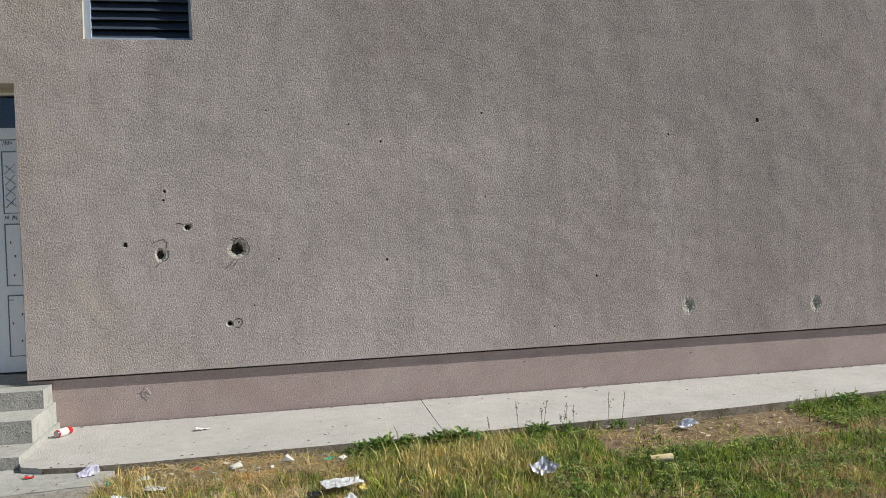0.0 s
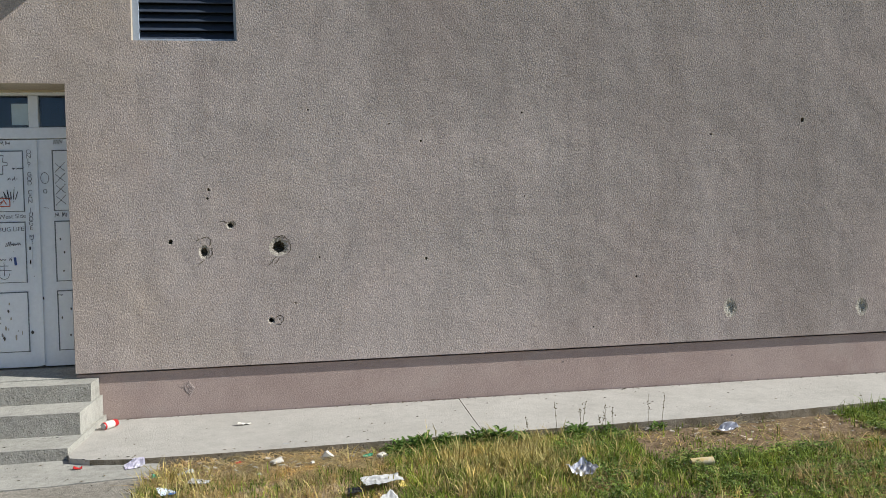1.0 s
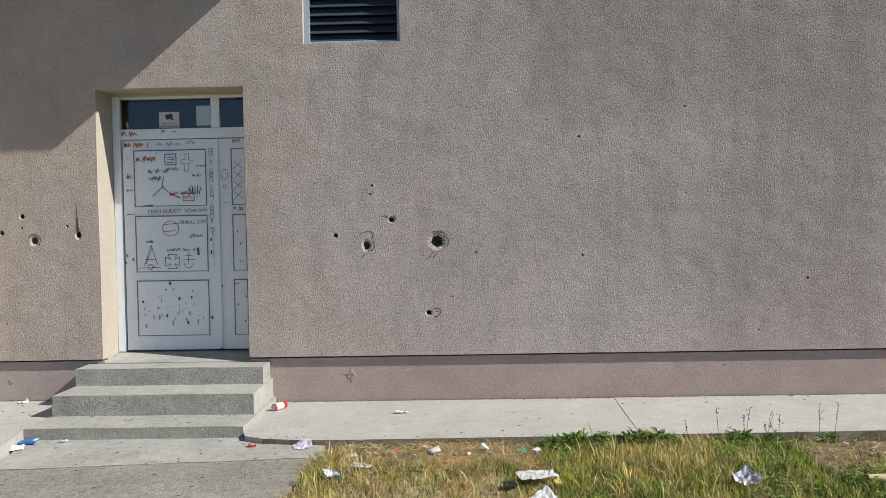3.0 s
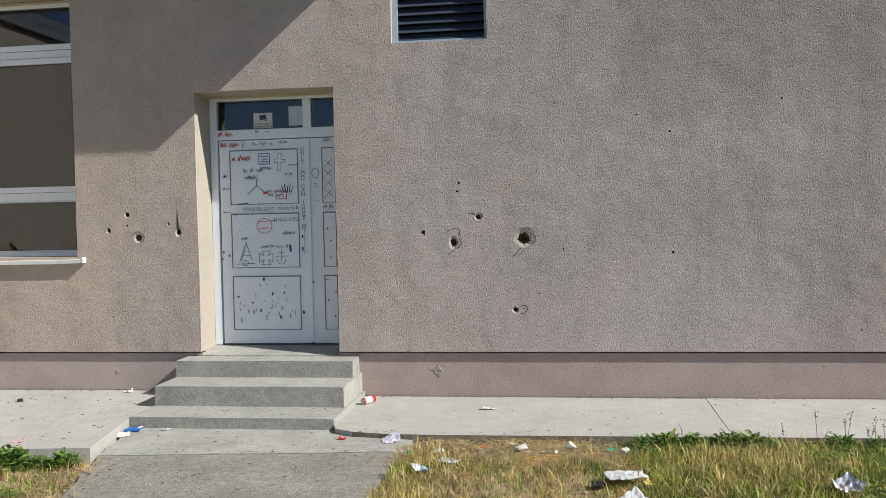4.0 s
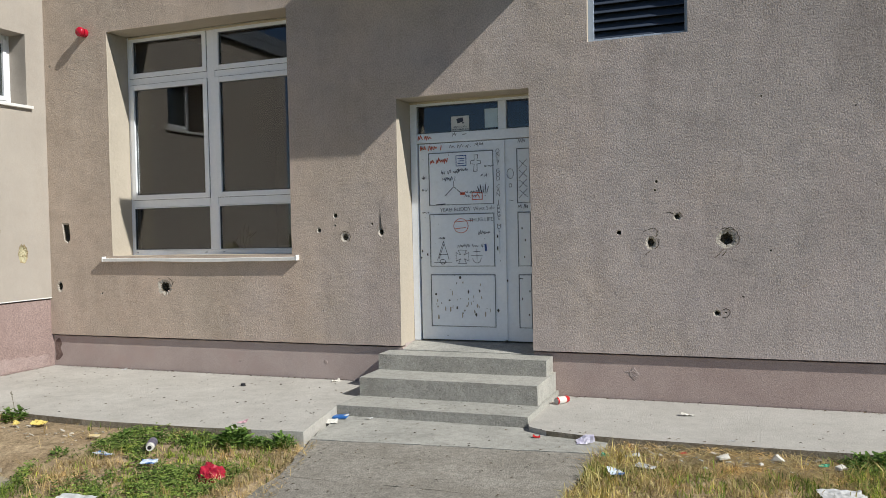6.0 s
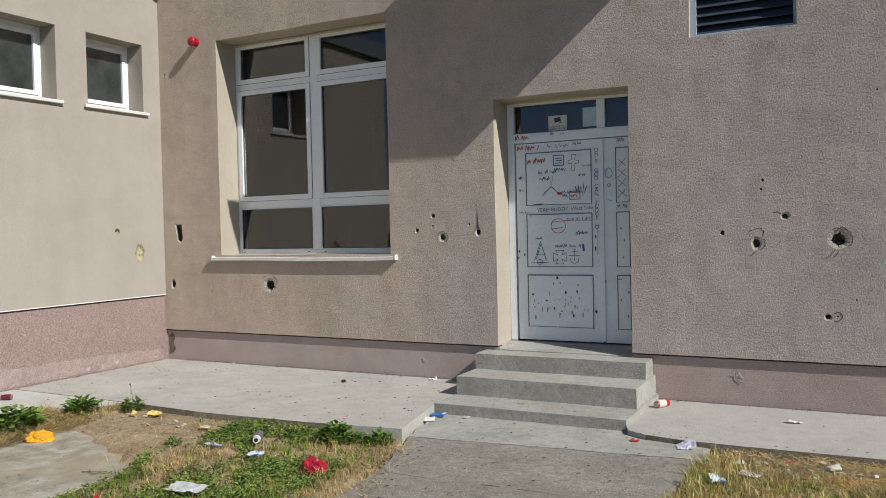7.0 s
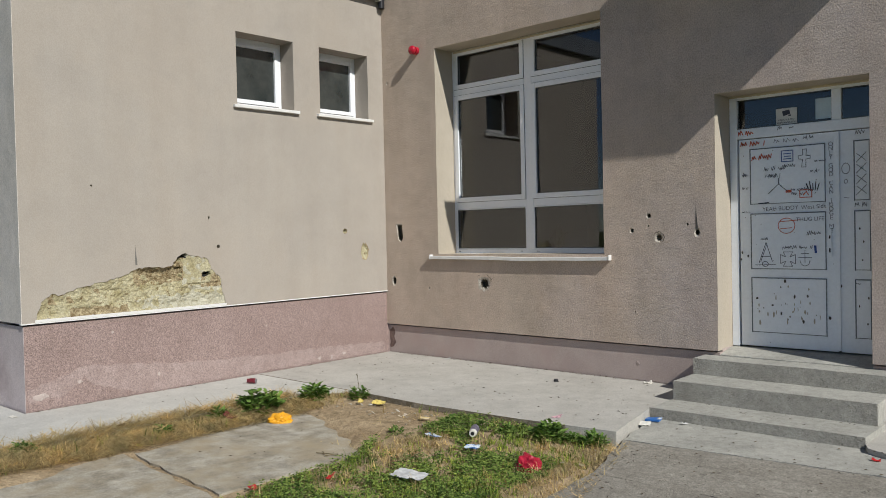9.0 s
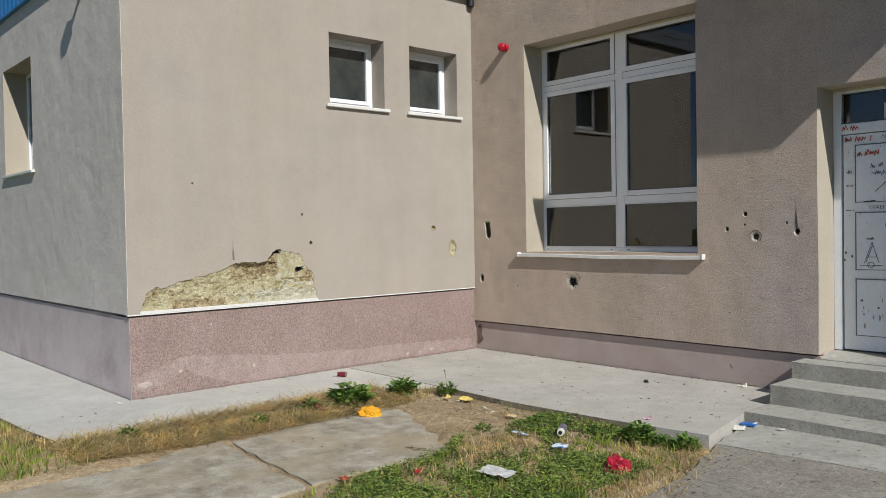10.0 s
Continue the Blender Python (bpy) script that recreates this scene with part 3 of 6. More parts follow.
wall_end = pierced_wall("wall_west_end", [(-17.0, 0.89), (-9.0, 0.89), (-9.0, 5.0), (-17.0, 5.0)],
                        [rect(-12.75, -11.385, 2.55, 4.0)], [], END, 0.4, M_WINGEND_BRIGHT, "beige scraped-render end wall of the wing")
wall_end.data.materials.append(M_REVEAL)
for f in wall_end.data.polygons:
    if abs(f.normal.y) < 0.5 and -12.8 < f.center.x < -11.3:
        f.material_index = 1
pierced_wall("wall_west_corner", [(-9.0, 0.89), (WING_X - 0.0005, 0.89), (WING_X - 0.0005, 5.0), (-9.0, 5.0)], [], [], END, 0.12, M_WINGEND_BRIGHT,
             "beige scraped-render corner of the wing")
pw = thing("plinth_west", "pink marble-grain rendered plinth with damp patches", "plinth", (0, 0, 0), kind="structure")
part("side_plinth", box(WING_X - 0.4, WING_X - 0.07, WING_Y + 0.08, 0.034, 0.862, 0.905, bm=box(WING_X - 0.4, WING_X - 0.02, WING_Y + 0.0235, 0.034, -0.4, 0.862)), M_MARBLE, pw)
part("end_plinth", box(-17.0, WING_X - 0.08, WING_Y + 0.07, WING_Y + 0.12, 0.862, 0.905, bm=box(-17.0, WING_X - 0.0225, WING_Y + 0.0205, WING_Y + 0.12, -0.4, 0.862)), M_ENDPLINTH_BRIGHT, pw)
for (u, v, r, tall) in ((-4.62, 0.17, 0.07, 0.5), (-4.25, 0.26, 0.03, 0.6), (-3.4, 0.22, 0.02, 1.0), (-3.9, 0.72, 0.014, 1.0), (-1.2, 0.10, 0.03, 0.8), (-1.0, 0.09, 0.025, 0.9), (-0.8, 0.12, 0.03, 0.8), (-2.0, 0.6, 0.012, 1)):
    bm = bmesh.new()
    poly = blob(u, v, r, R, 12, tall, 0.35)
    mid = [bm.verts.new(SIDE(u + (a - u) * 0.8, v + (b - v) * 0.8, 0.0155)) for a, b in poly]
    sides(bm, [bm.verts.new(SIDE(a, b, 0.0195)) for a, b in poly], mid)
    bm.faces.new(mid)
    part("patch", bm, M_PALE, pw)
base_rail = tagged(link_mesh("trim", box(WING_X - 0.05, WING_X + 0.006, WING_Y - 0.004, -0.002, 0.878, 0.8895, 0.001), M_SILL), "white plinth base rail under the render", "base rail", kind="structure")

starter = tagged(link_mesh("trim", box(WING_X - 0.055, WING_X + 0.003, -4.665, -2.555, 0.8905, 0.917, 0.002), M_SILL), "bare white starter rail below the torn insulation", "base rail", kind="structure")

# roof of the wing, gutter and rail
roof = tagged(link_mesh("roof_west", box(-17.2, WING_X + 0.10, WING_Y - 0.03, -0.004, 5.0, 5.14, 0.005), M_GUTTER), "grey flat roof slab of the wing", "roof", kind="structure")
gutter = thing("gutter", "grey metal box gutter along the wing's eave", "gutter", (WING_X, 0, 4.84))
bm = box(0.004, 0.10, WING_Y, -0.11, 0.0, 0.15, 0.008)
part("trough", bm, M_GUTTER, gutter)
part("end_cap", box(0.0, 0.11, -0.108, -0.085, -0.01, 0.155, 0.004), M_SILL, gutter, "pale metal end cap")
bm = bmesh.new()
bmesh.ops.create_cone(bm, cap_ends=True, segments=16, radius1=0.045, radius2=0.045, depth=0.16, matrix=pose(0.055, -0.045, -0.02))
part("outlet", bm, M_BLACK, gutter, "dark round outlet")
rail = thing("roof_railing", "dark metal railing on the wing's flat roof", "railing", (WING_X - 0.3, 0, 5.14))
for y in np.arange(-4.6, -2.0, 0.14):
    part("bar", box(-0.01, 0.01, y - 0.01, y + 0.01, 0.0, 0.9), M_BLACK, rail)
part("top_rail", box(-0.02, 0.02, -4.62, -2.0, 0.9, 0.94, 0.004), M_BLACK, rail)

fascia = thing("fascia", "blue ribbed sheet-metal fascia under the wing's eave", "fascia", (0, WING_Y, 4.71))
bm = bmesh.new()
xs = np.arange(-16.9, -10.2, 0.05)
prof = [(x, -0.03 if i % 4 < 2 else -0.046) for i, x in enumerate(xs)]
for (xa, ya), (xb, yb) in zip(prof, prof[1:]):
    bm.faces.new([bm.verts.new(c) for c in ((xa, ya, 0), (xb, yb, 0), (xb, yb, 0.42), (xa, ya, 0.42))])
bmesh.ops.remove_doubles(bm, verts=bm.verts[:], dist=1e-4)
bmesh.ops.solidify(bm, geom=bm.faces[:], thickness=0.004)
part("ribbed_sheet", bm, M_BLUE, fascia)
part("bottom_rail", box(-16.9, -10.2, -0.056, -0.002, -0.025, -0.001), M_BLUE, fascia)

flood = thing("floodlight", "black wall floodlight on a bracket", "lamp", (-9.42, WING_Y, 4.33))
part("bracket", box(-0.02, 0.02, -0.10, 0.0, -0.03, 0.02, 0.004), M_BLACK, flood)
part("housing", box(-0.09, 0.09, -0.17, -0.10, -0.05, 0.12, 0.015), M_BLACK, flood)
part("lens", box(-0.075, 0.075, -0.176, -0.171, -0.035, 0.105), M_GLASS, flood)


# ---------------------------------------------------------------- windows
def bars(name, pieces, mat, parent, label="", bevel=0.006):
    for p in pieces:
        part(name, box(*p, bevel), mat, parent, label)


def pane(x0, x1, y, z0, z1, parent, sideways=None, mat=None):
    """One sheet of glass; sideways: it stands along y at that x."""
    bm = box(x0, x1, y - 0.003, y + 0.003, z0, z1) if sideways is None else box(sideways - 0.003, sideways + 0.003, x0, x1, z0, z1)
    ob = part("pane", bm, mat or M_GLASS, parent)
    ob.visible_shadow = False
    return ob


def big_window():
    w = thing("window_1", "tall white six-light plastic window with dark reflecting panes", "window", (0, 0, 0), kind="structure")
    y0, y1 = 0.345, 0.415
    x0, x1, z0, z1 = -7.335, WIN_X1 + 0.03, WIN_Z0 - 0.01, WIN_Z1 + 0.05
    part("window_frame", box(x0, x0 + 0.075, y0, y1, z0, z1, 0.006), M_PVC, w)
    xm = -6.065
    rails = [(2.015, 0.045), (3.503, 0.04)]
    bars("window_frame", [(x1 - 0.075, x1, y0, y1, z0, z1), (x0 + 0.076, x1 - 0.076, y0, y1, z1 - 0.06, z1), (x0 + 0.076, x1 - 0.076, y0, y1, z0, z0 + 0.06),
                          (xm - 0.055, xm + 0.055, y0 - 0.002, y1, z0 + 0.061, z1 - 0.061)], M_PVC, w)
    cols = [(x0 + 0.076, xm - 0.056), (xm + 0.056, x1 - 0.076)]
    for a, b in cols:
        bars("transom", [(a, b, y0, y1, z - h, z + h) for z, h in rails], M_PVC, w)
        rows = [(z0 + 0.061, rails[0][0] - 0.046), (rails[0][0] + 0.046, rails[1][0] - 0.041), (rails[1][0] + 0.041, z1 - 0.061)]
        for k, (c, d) in enumerate(rows):
            e = (0.012, 0.06, 0.058)[k]
            sash = thing("sash", "", "", (0, 0, 0))
            sash.parent = w
            lip = y0 - 0.014 if k else y0 - 0.003
            bars("sash_bar", [(a, a + e, lip, y1 - 0.02, c, d), (b - e, b, lip, y1 - 0.02, c, d),
                              (a + e, b - e, lip, y1 - 0.02, c, c + e), (a + e, b - e, lip, y1 - 0.02, d - e, d)], M_PVC, sash, bevel=0.004)
            g = 0.007
            bars("gasket", [(a + e, a + e + g, y0 + 0.008, y0 + 0.03, c + e, d - e), (b - e - g, b - e, y0 + 0.008, y0 + 0.03, c + e, d - e),
                            (a + e + g, b - e - g, y0 + 0.008, y0 + 0.03, d - e - g, d - e), (a + e + g, b - e - g, y0 + 0.008, y0 + 0.03, c + e, c + e + g)], M_GASKET, sash, bevel=0)
            if k:
                # Dark strips drawn in place of the shaded gap round the sash.
                bars("shadow_gap", [(a - 0.004, a, y0 - 0.004, y0, c, d), (b, b + 0.004, y0 - 0.004, y0, c, d), (a, b, y0 - 0.004, y0, d, d + 0.004), (a, b, y0 - 0.004, y0, c - 0.004, c)], M_GASKET, sash, bevel=0)
            pane(a + e, b - e, y0 + 0.022, c + e, d - e, sash)
    part("roller_strip", box(x0 + 0.076, x1 - 0.076, y0 - 0.02, y0 - 0.004, z1 - 0.085, z1 - 0.06, 0.003), M_CREAM, w, "cream head profile")
    # sill of folded sheet metal, slightly bent
    bm = bmesh.new()
    n = 24
    prof = [(0.345, 0.030), (-0.054, 0.0), (-0.054, -0.035), (-0.048, -0.035), (-0.048, -0.008), (0.345, 0.021)]
    loops = []
    for k in range(n + 1):
        x = -7.40 + (7.40 - 4.745) * k / n
        sag = -0.012 * math.exp(-((x + 5.9) / 0.5) ** 2) - 0.006 * math.exp(-((x + 5.1) / 0.25) ** 2)
        loops.append([bm.verts.new((x, y, 1.362 + z + sag * (1 if y < 0 else 0))) for y, z in prof])
    for a, b in zip(loops, loops[1:]):
        sides(bm, a, b)
    bm.faces.new(loops[0])
    bm.faces.new(loops[-1])
    sill = part("sill", bm, M_SILL, w, "white folded sheet-metal sill")
    bars("sill_cap", [(-7.412, -7.398, -0.058, 0.02, 1.325, 1.385), (-4.747, -4.733, -0.058, 0.02, 1.325, 1.385)], M_SILL, w, bevel=0.003)
    for x in (-7.22, -6.2, -5.95, -4.95):
        part("drain_slot", box(x - 0.016, x + 0.016, y0 - 0.003, y0 + 0.004, z0 + 0.032, z0 + 0.04), M_GASKET, w)
    return w


def small_window(name, y0, y1):
    w = thing(name, "small white plastic casement window in a deep reveal", "window", (0, 0, 0), kind="structure")
    xf0, xf1 = WING_X - 0.33, WING_X - 0.26
    z0, z1 = 3.225, 4.085
    a, b = y0 - 0.015, y1 + 0.015
    bars("window_frame", [(xf0, xf1, a, a + 0.06, z0, z1), (xf0, xf1, b - 0.06, b, z0, z1), (xf0, xf1, a + 0.061, b - 0.061, z0, z0 + 0.06), (xf0, xf1, a + 0.061, b - 0.061, z1 - 0.07, z1)], M_PVC, w)
    c, d, e, f = a + 0.061, b - 0.061, z0 + 0.061, z1 - 0.071
    bars("sash", [(xf0 + 0.01, xf1 + 0.012, c, c + 0.05, e, f), (xf0 + 0.01, xf1 + 0.012, d - 0.05, d, e, f), (xf0 + 0.01, xf1 + 0.012, c + 0.051, d - 0.051, e, e + 0.05),
                  (xf0 + 0.01, xf1 + 0.012, c + 0.051, d - 0.051, f - 0.05, f)], M_PVC, w, bevel=0.004)
    pane(c + 0.045, d - 0.045, 0, e + 0.045, f - 0.045, w, xf1 - 0.02, M_DIMPANE)
    part("sill", box(xf1 + 0.0, WING_X + 0.045, y0 - 0.06, y1 + 0.06, 3.178, 3.2145, 0.006), M_SILL, w, "white metal sill")
    part("backing", box(WING_X - 0.9, WING_X - 0.85, y0 - 0.3, y1 + 0.3, 2.9, 4.4), M_UNLITROOM, w)
    return w


big_window()
small_window("window_2", *SM[0])
small_window("window_3", *SM[1])
w4 = thing("window_4", "white plastic window in the shaded end wall", "window", (0, 0, 0), kind="structure")
yw = WING_Y + 0.3
bars("window_frame", [(-12.77, -12.70, yw, yw + 0.07, 2.56, 4.02), (-11.44, -11.37, yw, yw + 0.07, 2.56, 4.02), (-12.699, -11.441, yw, yw + 0.07, 2.56, 2.63), (-12.699, -11.441, yw, yw + 0.07, 3.94, 4.02)], M_PVC, w4)
pane(-12.7, -11.44, yw + 0.03, 2.63, 3.94, w4)
part("sill", box(-12.81, -11.325, WING_Y - 0.045, yw, 2.515, 2.549, 0.006), M_SILL, w4, "white metal sill")
part("backing", box(-13.0, -11.1, yw + 0.9, yw + 0.95, 2.2, 4.3), M_UNLITROOM, w4)


# ---------------------------------------------------------------- louvred vent
vent = thing("ventilation_grille", "dark blue louvred ventilation grille in a pale frame", "vent", (0, 0, 0))
bars("frame", [(VENT_X0, VENT_X0 + 0.055, 0.06, 0.12, VENT_Z0, VENT_Z1), (VENT_X1 - 0.03, VENT_X1, 0.06, 0.12, VENT_Z0, VENT_Z1),
               (VENT_X0 + 0.056, VENT_X1 - 0.031, 0.06, 0.12, VENT_Z0, VENT_Z0 + 0.03), (VENT_X0 + 0.056, VENT_X1 - 0.031, 0.06, 0.12, VENT_Z1 - 0.03, VENT_Z1)], M_VENTFRAME, vent, bevel=0.003)
for z in np.arange(VENT_Z0 + 0.05, VENT_Z1 - 0.05, 0.082):
    bm = bmesh.new()
    prof = [(0.068, z - 0.022), (0.074, z - 0.026), (0.135, z + 0.052), (0.129, z + 0.056)]
    ends = [[bm.verts.new((x, y, q)) for y, q in prof] for x in (VENT_X0 + 0.056, VENT_X1 - 0.031)]
    sides(bm, *ends)
    for e in ends:
        bm.faces.new(e)
    part("slat", bm, M_VENT, vent)
part("backing", box(VENT_X0 + 0.01, VENT_X1 - 0.01, 0.2, 0.22, VENT_Z0, VENT_Z1), M_DARK, vent)


# ---------------------------------------------------------------- entrance door
DY = 0.345
door = thing("door_1", "closed white plastic double door covered in marker graffiti", "door", (0, 0, 0), kind="structure")
jx0, jx1 = DOOR_X0 + 0.002, DOOR_X1 - 0.002
bars("door_frame", [(jx0, jx0 + 0.075, DY, DY + 0.08, 0.45, 3.0), (jx1 - 0.06, jx1, DY, DY + 0.08, 0.45, 3.0), (jx0 + 0.076, jx1 - 0.061, DY, DY + 0.08, 2.93, 3.0),
                    (jx0 + 0.076, jx1 - 0.061, DY - 0.004, DY + 0.08, 2.54, 2.64), (-2.565, -2.478, DY, DY + 0.08, 2.641, 2.929)], M_DOOR, door)
bars("head_profile", [(jx0, jx1, DY - 0.02, DY - 0.002, 2.955, 3.0)], M_CREAM, door, "cream head profile", 0.003)
for a, b in ((jx0 + 0.076, -2.566), (-2.477, jx1 - 0.061)):
    pane(a, b, DY + 0.035, 2.641, 2.929, door)
    bars("gasket", [(a, b, DY + 0.012, DY + 0.03, 2.641, 2.648), (a, b, DY + 0.012, DY + 0.03, 2.922, 2.929)], M_GASKET, door, bevel=0)


def leaf(x0, x1, panels_x, name):
    lf = part(name, box(x0, x1, DY + 0.012, DY + 0.07, 0.462, 2.532, 0.005), M_DOOR, door)
    for z0, z1 in ((1.885, 2.425), (1.24, 1.78), (0.608, 1.143)):
        a, b = panels_x
        g = 0.008
        # sunk gasket line, then the flat panel
        bars("gasket", [(a - g, a, DY + 0.004, DY + 0.0118, z0 - g, z1 + g), (b, b + g * 0.6, DY + 0.004, DY + 0.0118, z0 - g, z1 + g),
                        (a, b, DY + 0.004, DY + 0.0118, z1, z1 + g), (a, b, DY + 0.004, DY + 0.0118, z0 - g * 0.6, z0)], M_DOORLINE, lf, bevel=0)
        part("panel", box(a + 0.002, b - 0.002, DY + 0.005, DY + 0.0117, z0 + 0.002, z1 - 0.002, 0.002), M_DOOR, lf)
    return lf


leaf_a = leaf(-3.452, -2.53, (-3.335, -2.632), "leaf")
leaf_b = leaf(-2.505, jx1 - 0.062, (-2.37, -2.245), "leaf")
part("cover_strip", box(-2.535, -2.5, DY - 0.004, DY + 0.0115, 0.475, 2.53, 0.005), M_DOOR, leaf_a)
part("lock_plate", box(-2.605, -2.575, DY - 0.004, DY + 0.0115, 1.36, 1.62, 0.004), M_DOOR, leaf_a, "pale lock plate without a handle")
part("keyhole", box(-2.597, -2.585, DY - 0.006, DY - 0.0045, 1.40, 1.44), M_DARK, leaf_a)
part("bolt_hole", box(-2.597, -2.585, DY - 0.006, DY - 0.0045, 1.53, 1.56), M_DARK, leaf_a)
bm = bmesh.new()
ramp_ends = [[bm.verts.new((x, y, z)) for y, z in ((0.031, 0.0), (0.031, 0.392), (0.30, 0.442), (0.5, 0.452), (0.5, 0.0))] for x in (DOOR_X0 + 0.003, DOOR_X1 - 0.003)]
sides(bm, *ramp_ends)
for e in ramp_ends:
    bm.faces.new(e)
tagged(link_mesh("threshold", bm, M_STEP), "worn concrete door threshold", "threshold", kind="structure")

INKY = DY + 0.003
LAYER = itertools.count()


def ink_plane():
    """The door's face for one mark, each a hair in front of the last."""
    up = 0.0006 + 0.000012 * next(LAYER)
    return lambda u, v: (u, DY - 0.0046 - up if v > 2.538 else INKY - up, v)



def write(text, u, v, size, mat, turn=0.0, spread=1.0, stack=False, label=""):
    """Letters drawn on the door with a marker."""
    curve = bpy.data.curves.new("writing", "FONT")
    curve.body = "\n".join(text) if stack else text
    curve.size, curve.offset, curve.extrude = size, -0.0007, 0.0004
    curve.space_character, curve.space_line, curve.align_x = spread, 0.70, "CENTER" if stack else "LEFT"
    tmp = new("tmp", curve)
    bpy.context.view_layer.update()
    me = bpy.data.meshes.new_from_object(tmp.evaluated_get(bpy.context.evaluated_depsgraph_get()))
    bpy.data.objects.remove(tmp)
    me.materials.clear()
    me.materials.append(mat)
    ob = new("writing", me)
    ob.parent = leaf_a
    ob.matrix_world = pose(u, INKY - 0.0025, v, 90, 0, 0) @ pose(0, 0, 0, 0, 0, turn)
    return tagged(ob, label)


def scrawl(lines, width, mat, label="", parent=None):
    return part("drawing", strip_bm(lines, width, ink_plane()), mat, parent or leaf_a, label)


def smudge(u, v, w, h, mat, rng, parent=None):
    bm, plane = bmesh.new(), ink_plane()
    bm.faces.new([bm.verts.new(plane(u + w * math.cos(q * 0.698) * rng.uniform(0.6, 1.1), v + h * math.sin(q * 0.698) * rng.uniform(0.6, 1.1))) for q in range(9)])
    return part("scuff", bm, mat, parent or leaf_a)


def doodle(u, v, w, h, n, rng):
    """Unreadable handwriting of that size: wavering lines, broken where the pen lifts."""
    out, line, x = [], [], u
    while x < u + w:
        line.append((x, v + h * (rng.uniform(0.55, 1.0) if len(line) % 2 else rng.uniform(0.0, 0.35))))
        x += w / (1.6 * n) * rng.uniform(0.5, 1.5) * (0.45 if len(line) % 2 else 1.0)
        if len(line) > 4 and rng.random() < 0.16:
            out.append(line)
            line, x = [], x + w / n * 0.8
    if len(line) > 1:
        out.append(line)
    return out


def ring_line(u, v, a, b, n=16, start=0, end=360):
    return [(u + a * math.cos(radians(start + (end - start) * k / n)), v + b * math.sin(radians(start + (end - start) * k / n))) for k in range(n + 1)]


W = random.Random(11)
write("ONLY GOD CAN JUDGE ME", -2.575, 2.40, 0.058, M_INK, stack=True, label="black marker words down the stile")
write("YEAH BUDDY", -3.22, 1.81, 0.056, M_INK, 1, label="black marker words on the rail")
write("West Side", -2.85, 1.815, 0.056, M_INK, 2)
write("THUG LIFE", -2.90, 1.70, 0.055, M_INK, 1)
for u, v, w, h, n in ((-3.10, 2.47, 0.24, 0.04, 8), (-2.82, 2.475, 0.10, 0.05, 6), (-3.20, 2.20, 0.2, 0.05, 10), (-3.19, 2.13, 0.15, 0.05, 8), (-3.02, 2.22, 0.14, 0.04, 7),
                      (-2.72, 2.26, 0.10, 0.02, 7), (-2.76, 2.16, 0.08, 0.04, 6), (-2.94, 1.99, 0.15, 0.035, 8), (-2.94, 1.95, 0.13, 0.035, 7), (-2.80, 1.56, 0.13, 0.05, 7),
                      (-3.03, 1.43, 0.30, 0.04, 12), (-3.24, 1.52, 0.07, 0.03, 5), (-3.06, 2.59, 0.06, 0.045, 4), (-2.95, 2.60, 0.05, 0.02, 4), (-3.425, 1.80, 0.08, 0.014, 6),
                      (-3.42, 2.03, 0.06, 0.03, 4), (-3.42, 2.15, 0.05, 0.05, 5)):
    scrawl(doodle(u, v, w, h, n, W), 0.0042, M_INK)
for u, v, w, h, n in ((-3.45, 2.565, 0.17, 0.06, 7), (-3.43, 2.46, 0.24, 0.06, 9), (-3.32, 2.31, 0.20, 0.07, 8)):
    scrawl(doodle(u, v, w, h, n, W), 0.009, M_REDINK, "orange-red spray scrawl")
scrawl([ring_line(-2.99, 1.66, 0.08, 0.075), [(-3.06, 1.70), (-2.86, 1.715)], [(-3.05, 1.63), (-2.94, 1.64)]], 0.006, M_REDINK)
scrawl([rect(-2.86, -2.75, 1.93, 2.0) + [(-2.86, 1.93)], [(-2.83, 1.95), (-2.8, 1.985), (-2.78, 1.95)]], 0.008, M_REDINK)
scrawl([[(-2.985, 1.995), (-2.945, 1.995)]], 0.026, M_REDINK)
scrawl([rect(-3.03, -2.92, 2.285, 2.39) + [(-3.03, 2.285)], [(-3.01, 2.36), (-2.94, 2.36)], [(-3.0, 2.335), (-2.94, 2.335)], [(-3.01, 2.31), (-2.94, 2.31)]], 0.008, M_BLUEINK, "blue boxed marker drawing")
scrawl([[(-2.83, 2.39), (-2.79, 2.39), (-2.80, 2.33), (-2.76, 2.325), (-2.76, 2.30), (-2.80, 2.295), (-2.80, 2.22), (-2.84, 2.22), (-2.83, 2.295), (-2.87, 2.30), (-2.87, 2.33), (-2.83, 2.335), (-2.83, 2.39)]], 0.0045, M_INK, "outlined cross")
scrawl([[(-3.16, 1.98), (-3.06, 2.07), (-2.97, 1.99)], [(-3.06, 2.07), (-3.06, 2.13)]], 0.006, M_INK)
scrawl([[(-3.15, 1.80), (-3.15, 1.80)], [(-3.26, 1.885), (-3.16, 1.892)]], 0.01, M_INK)
for k in range(5):
    a = 2.0 + k * 0.45
    scrawl([[(-2.74 + 0.02 * (k - 2), 1.99), (-2.74 + 0.03 * (k - 2), 2.06 + 0.02 * (k % 2)), (-2.735 + 0.018 * (k - 2), 2.0)]], 0.006, M_INK)
scrawl([[(-3.26, 1.30), (-3.19, 1.50), (-3.13, 1.31)], [(-3.24, 1.36), (-3.15, 1.36)], ring_line(-3.20, 1.285, 0.03, 0.025), [(-3.30, 1.275), (-3.10, 1.28)], [(-3.245, 1.31), (-3.185, 1.47)]], 0.005, M_INK, "marker letter A with a circle")
cu, cv = -2.98, 1.335
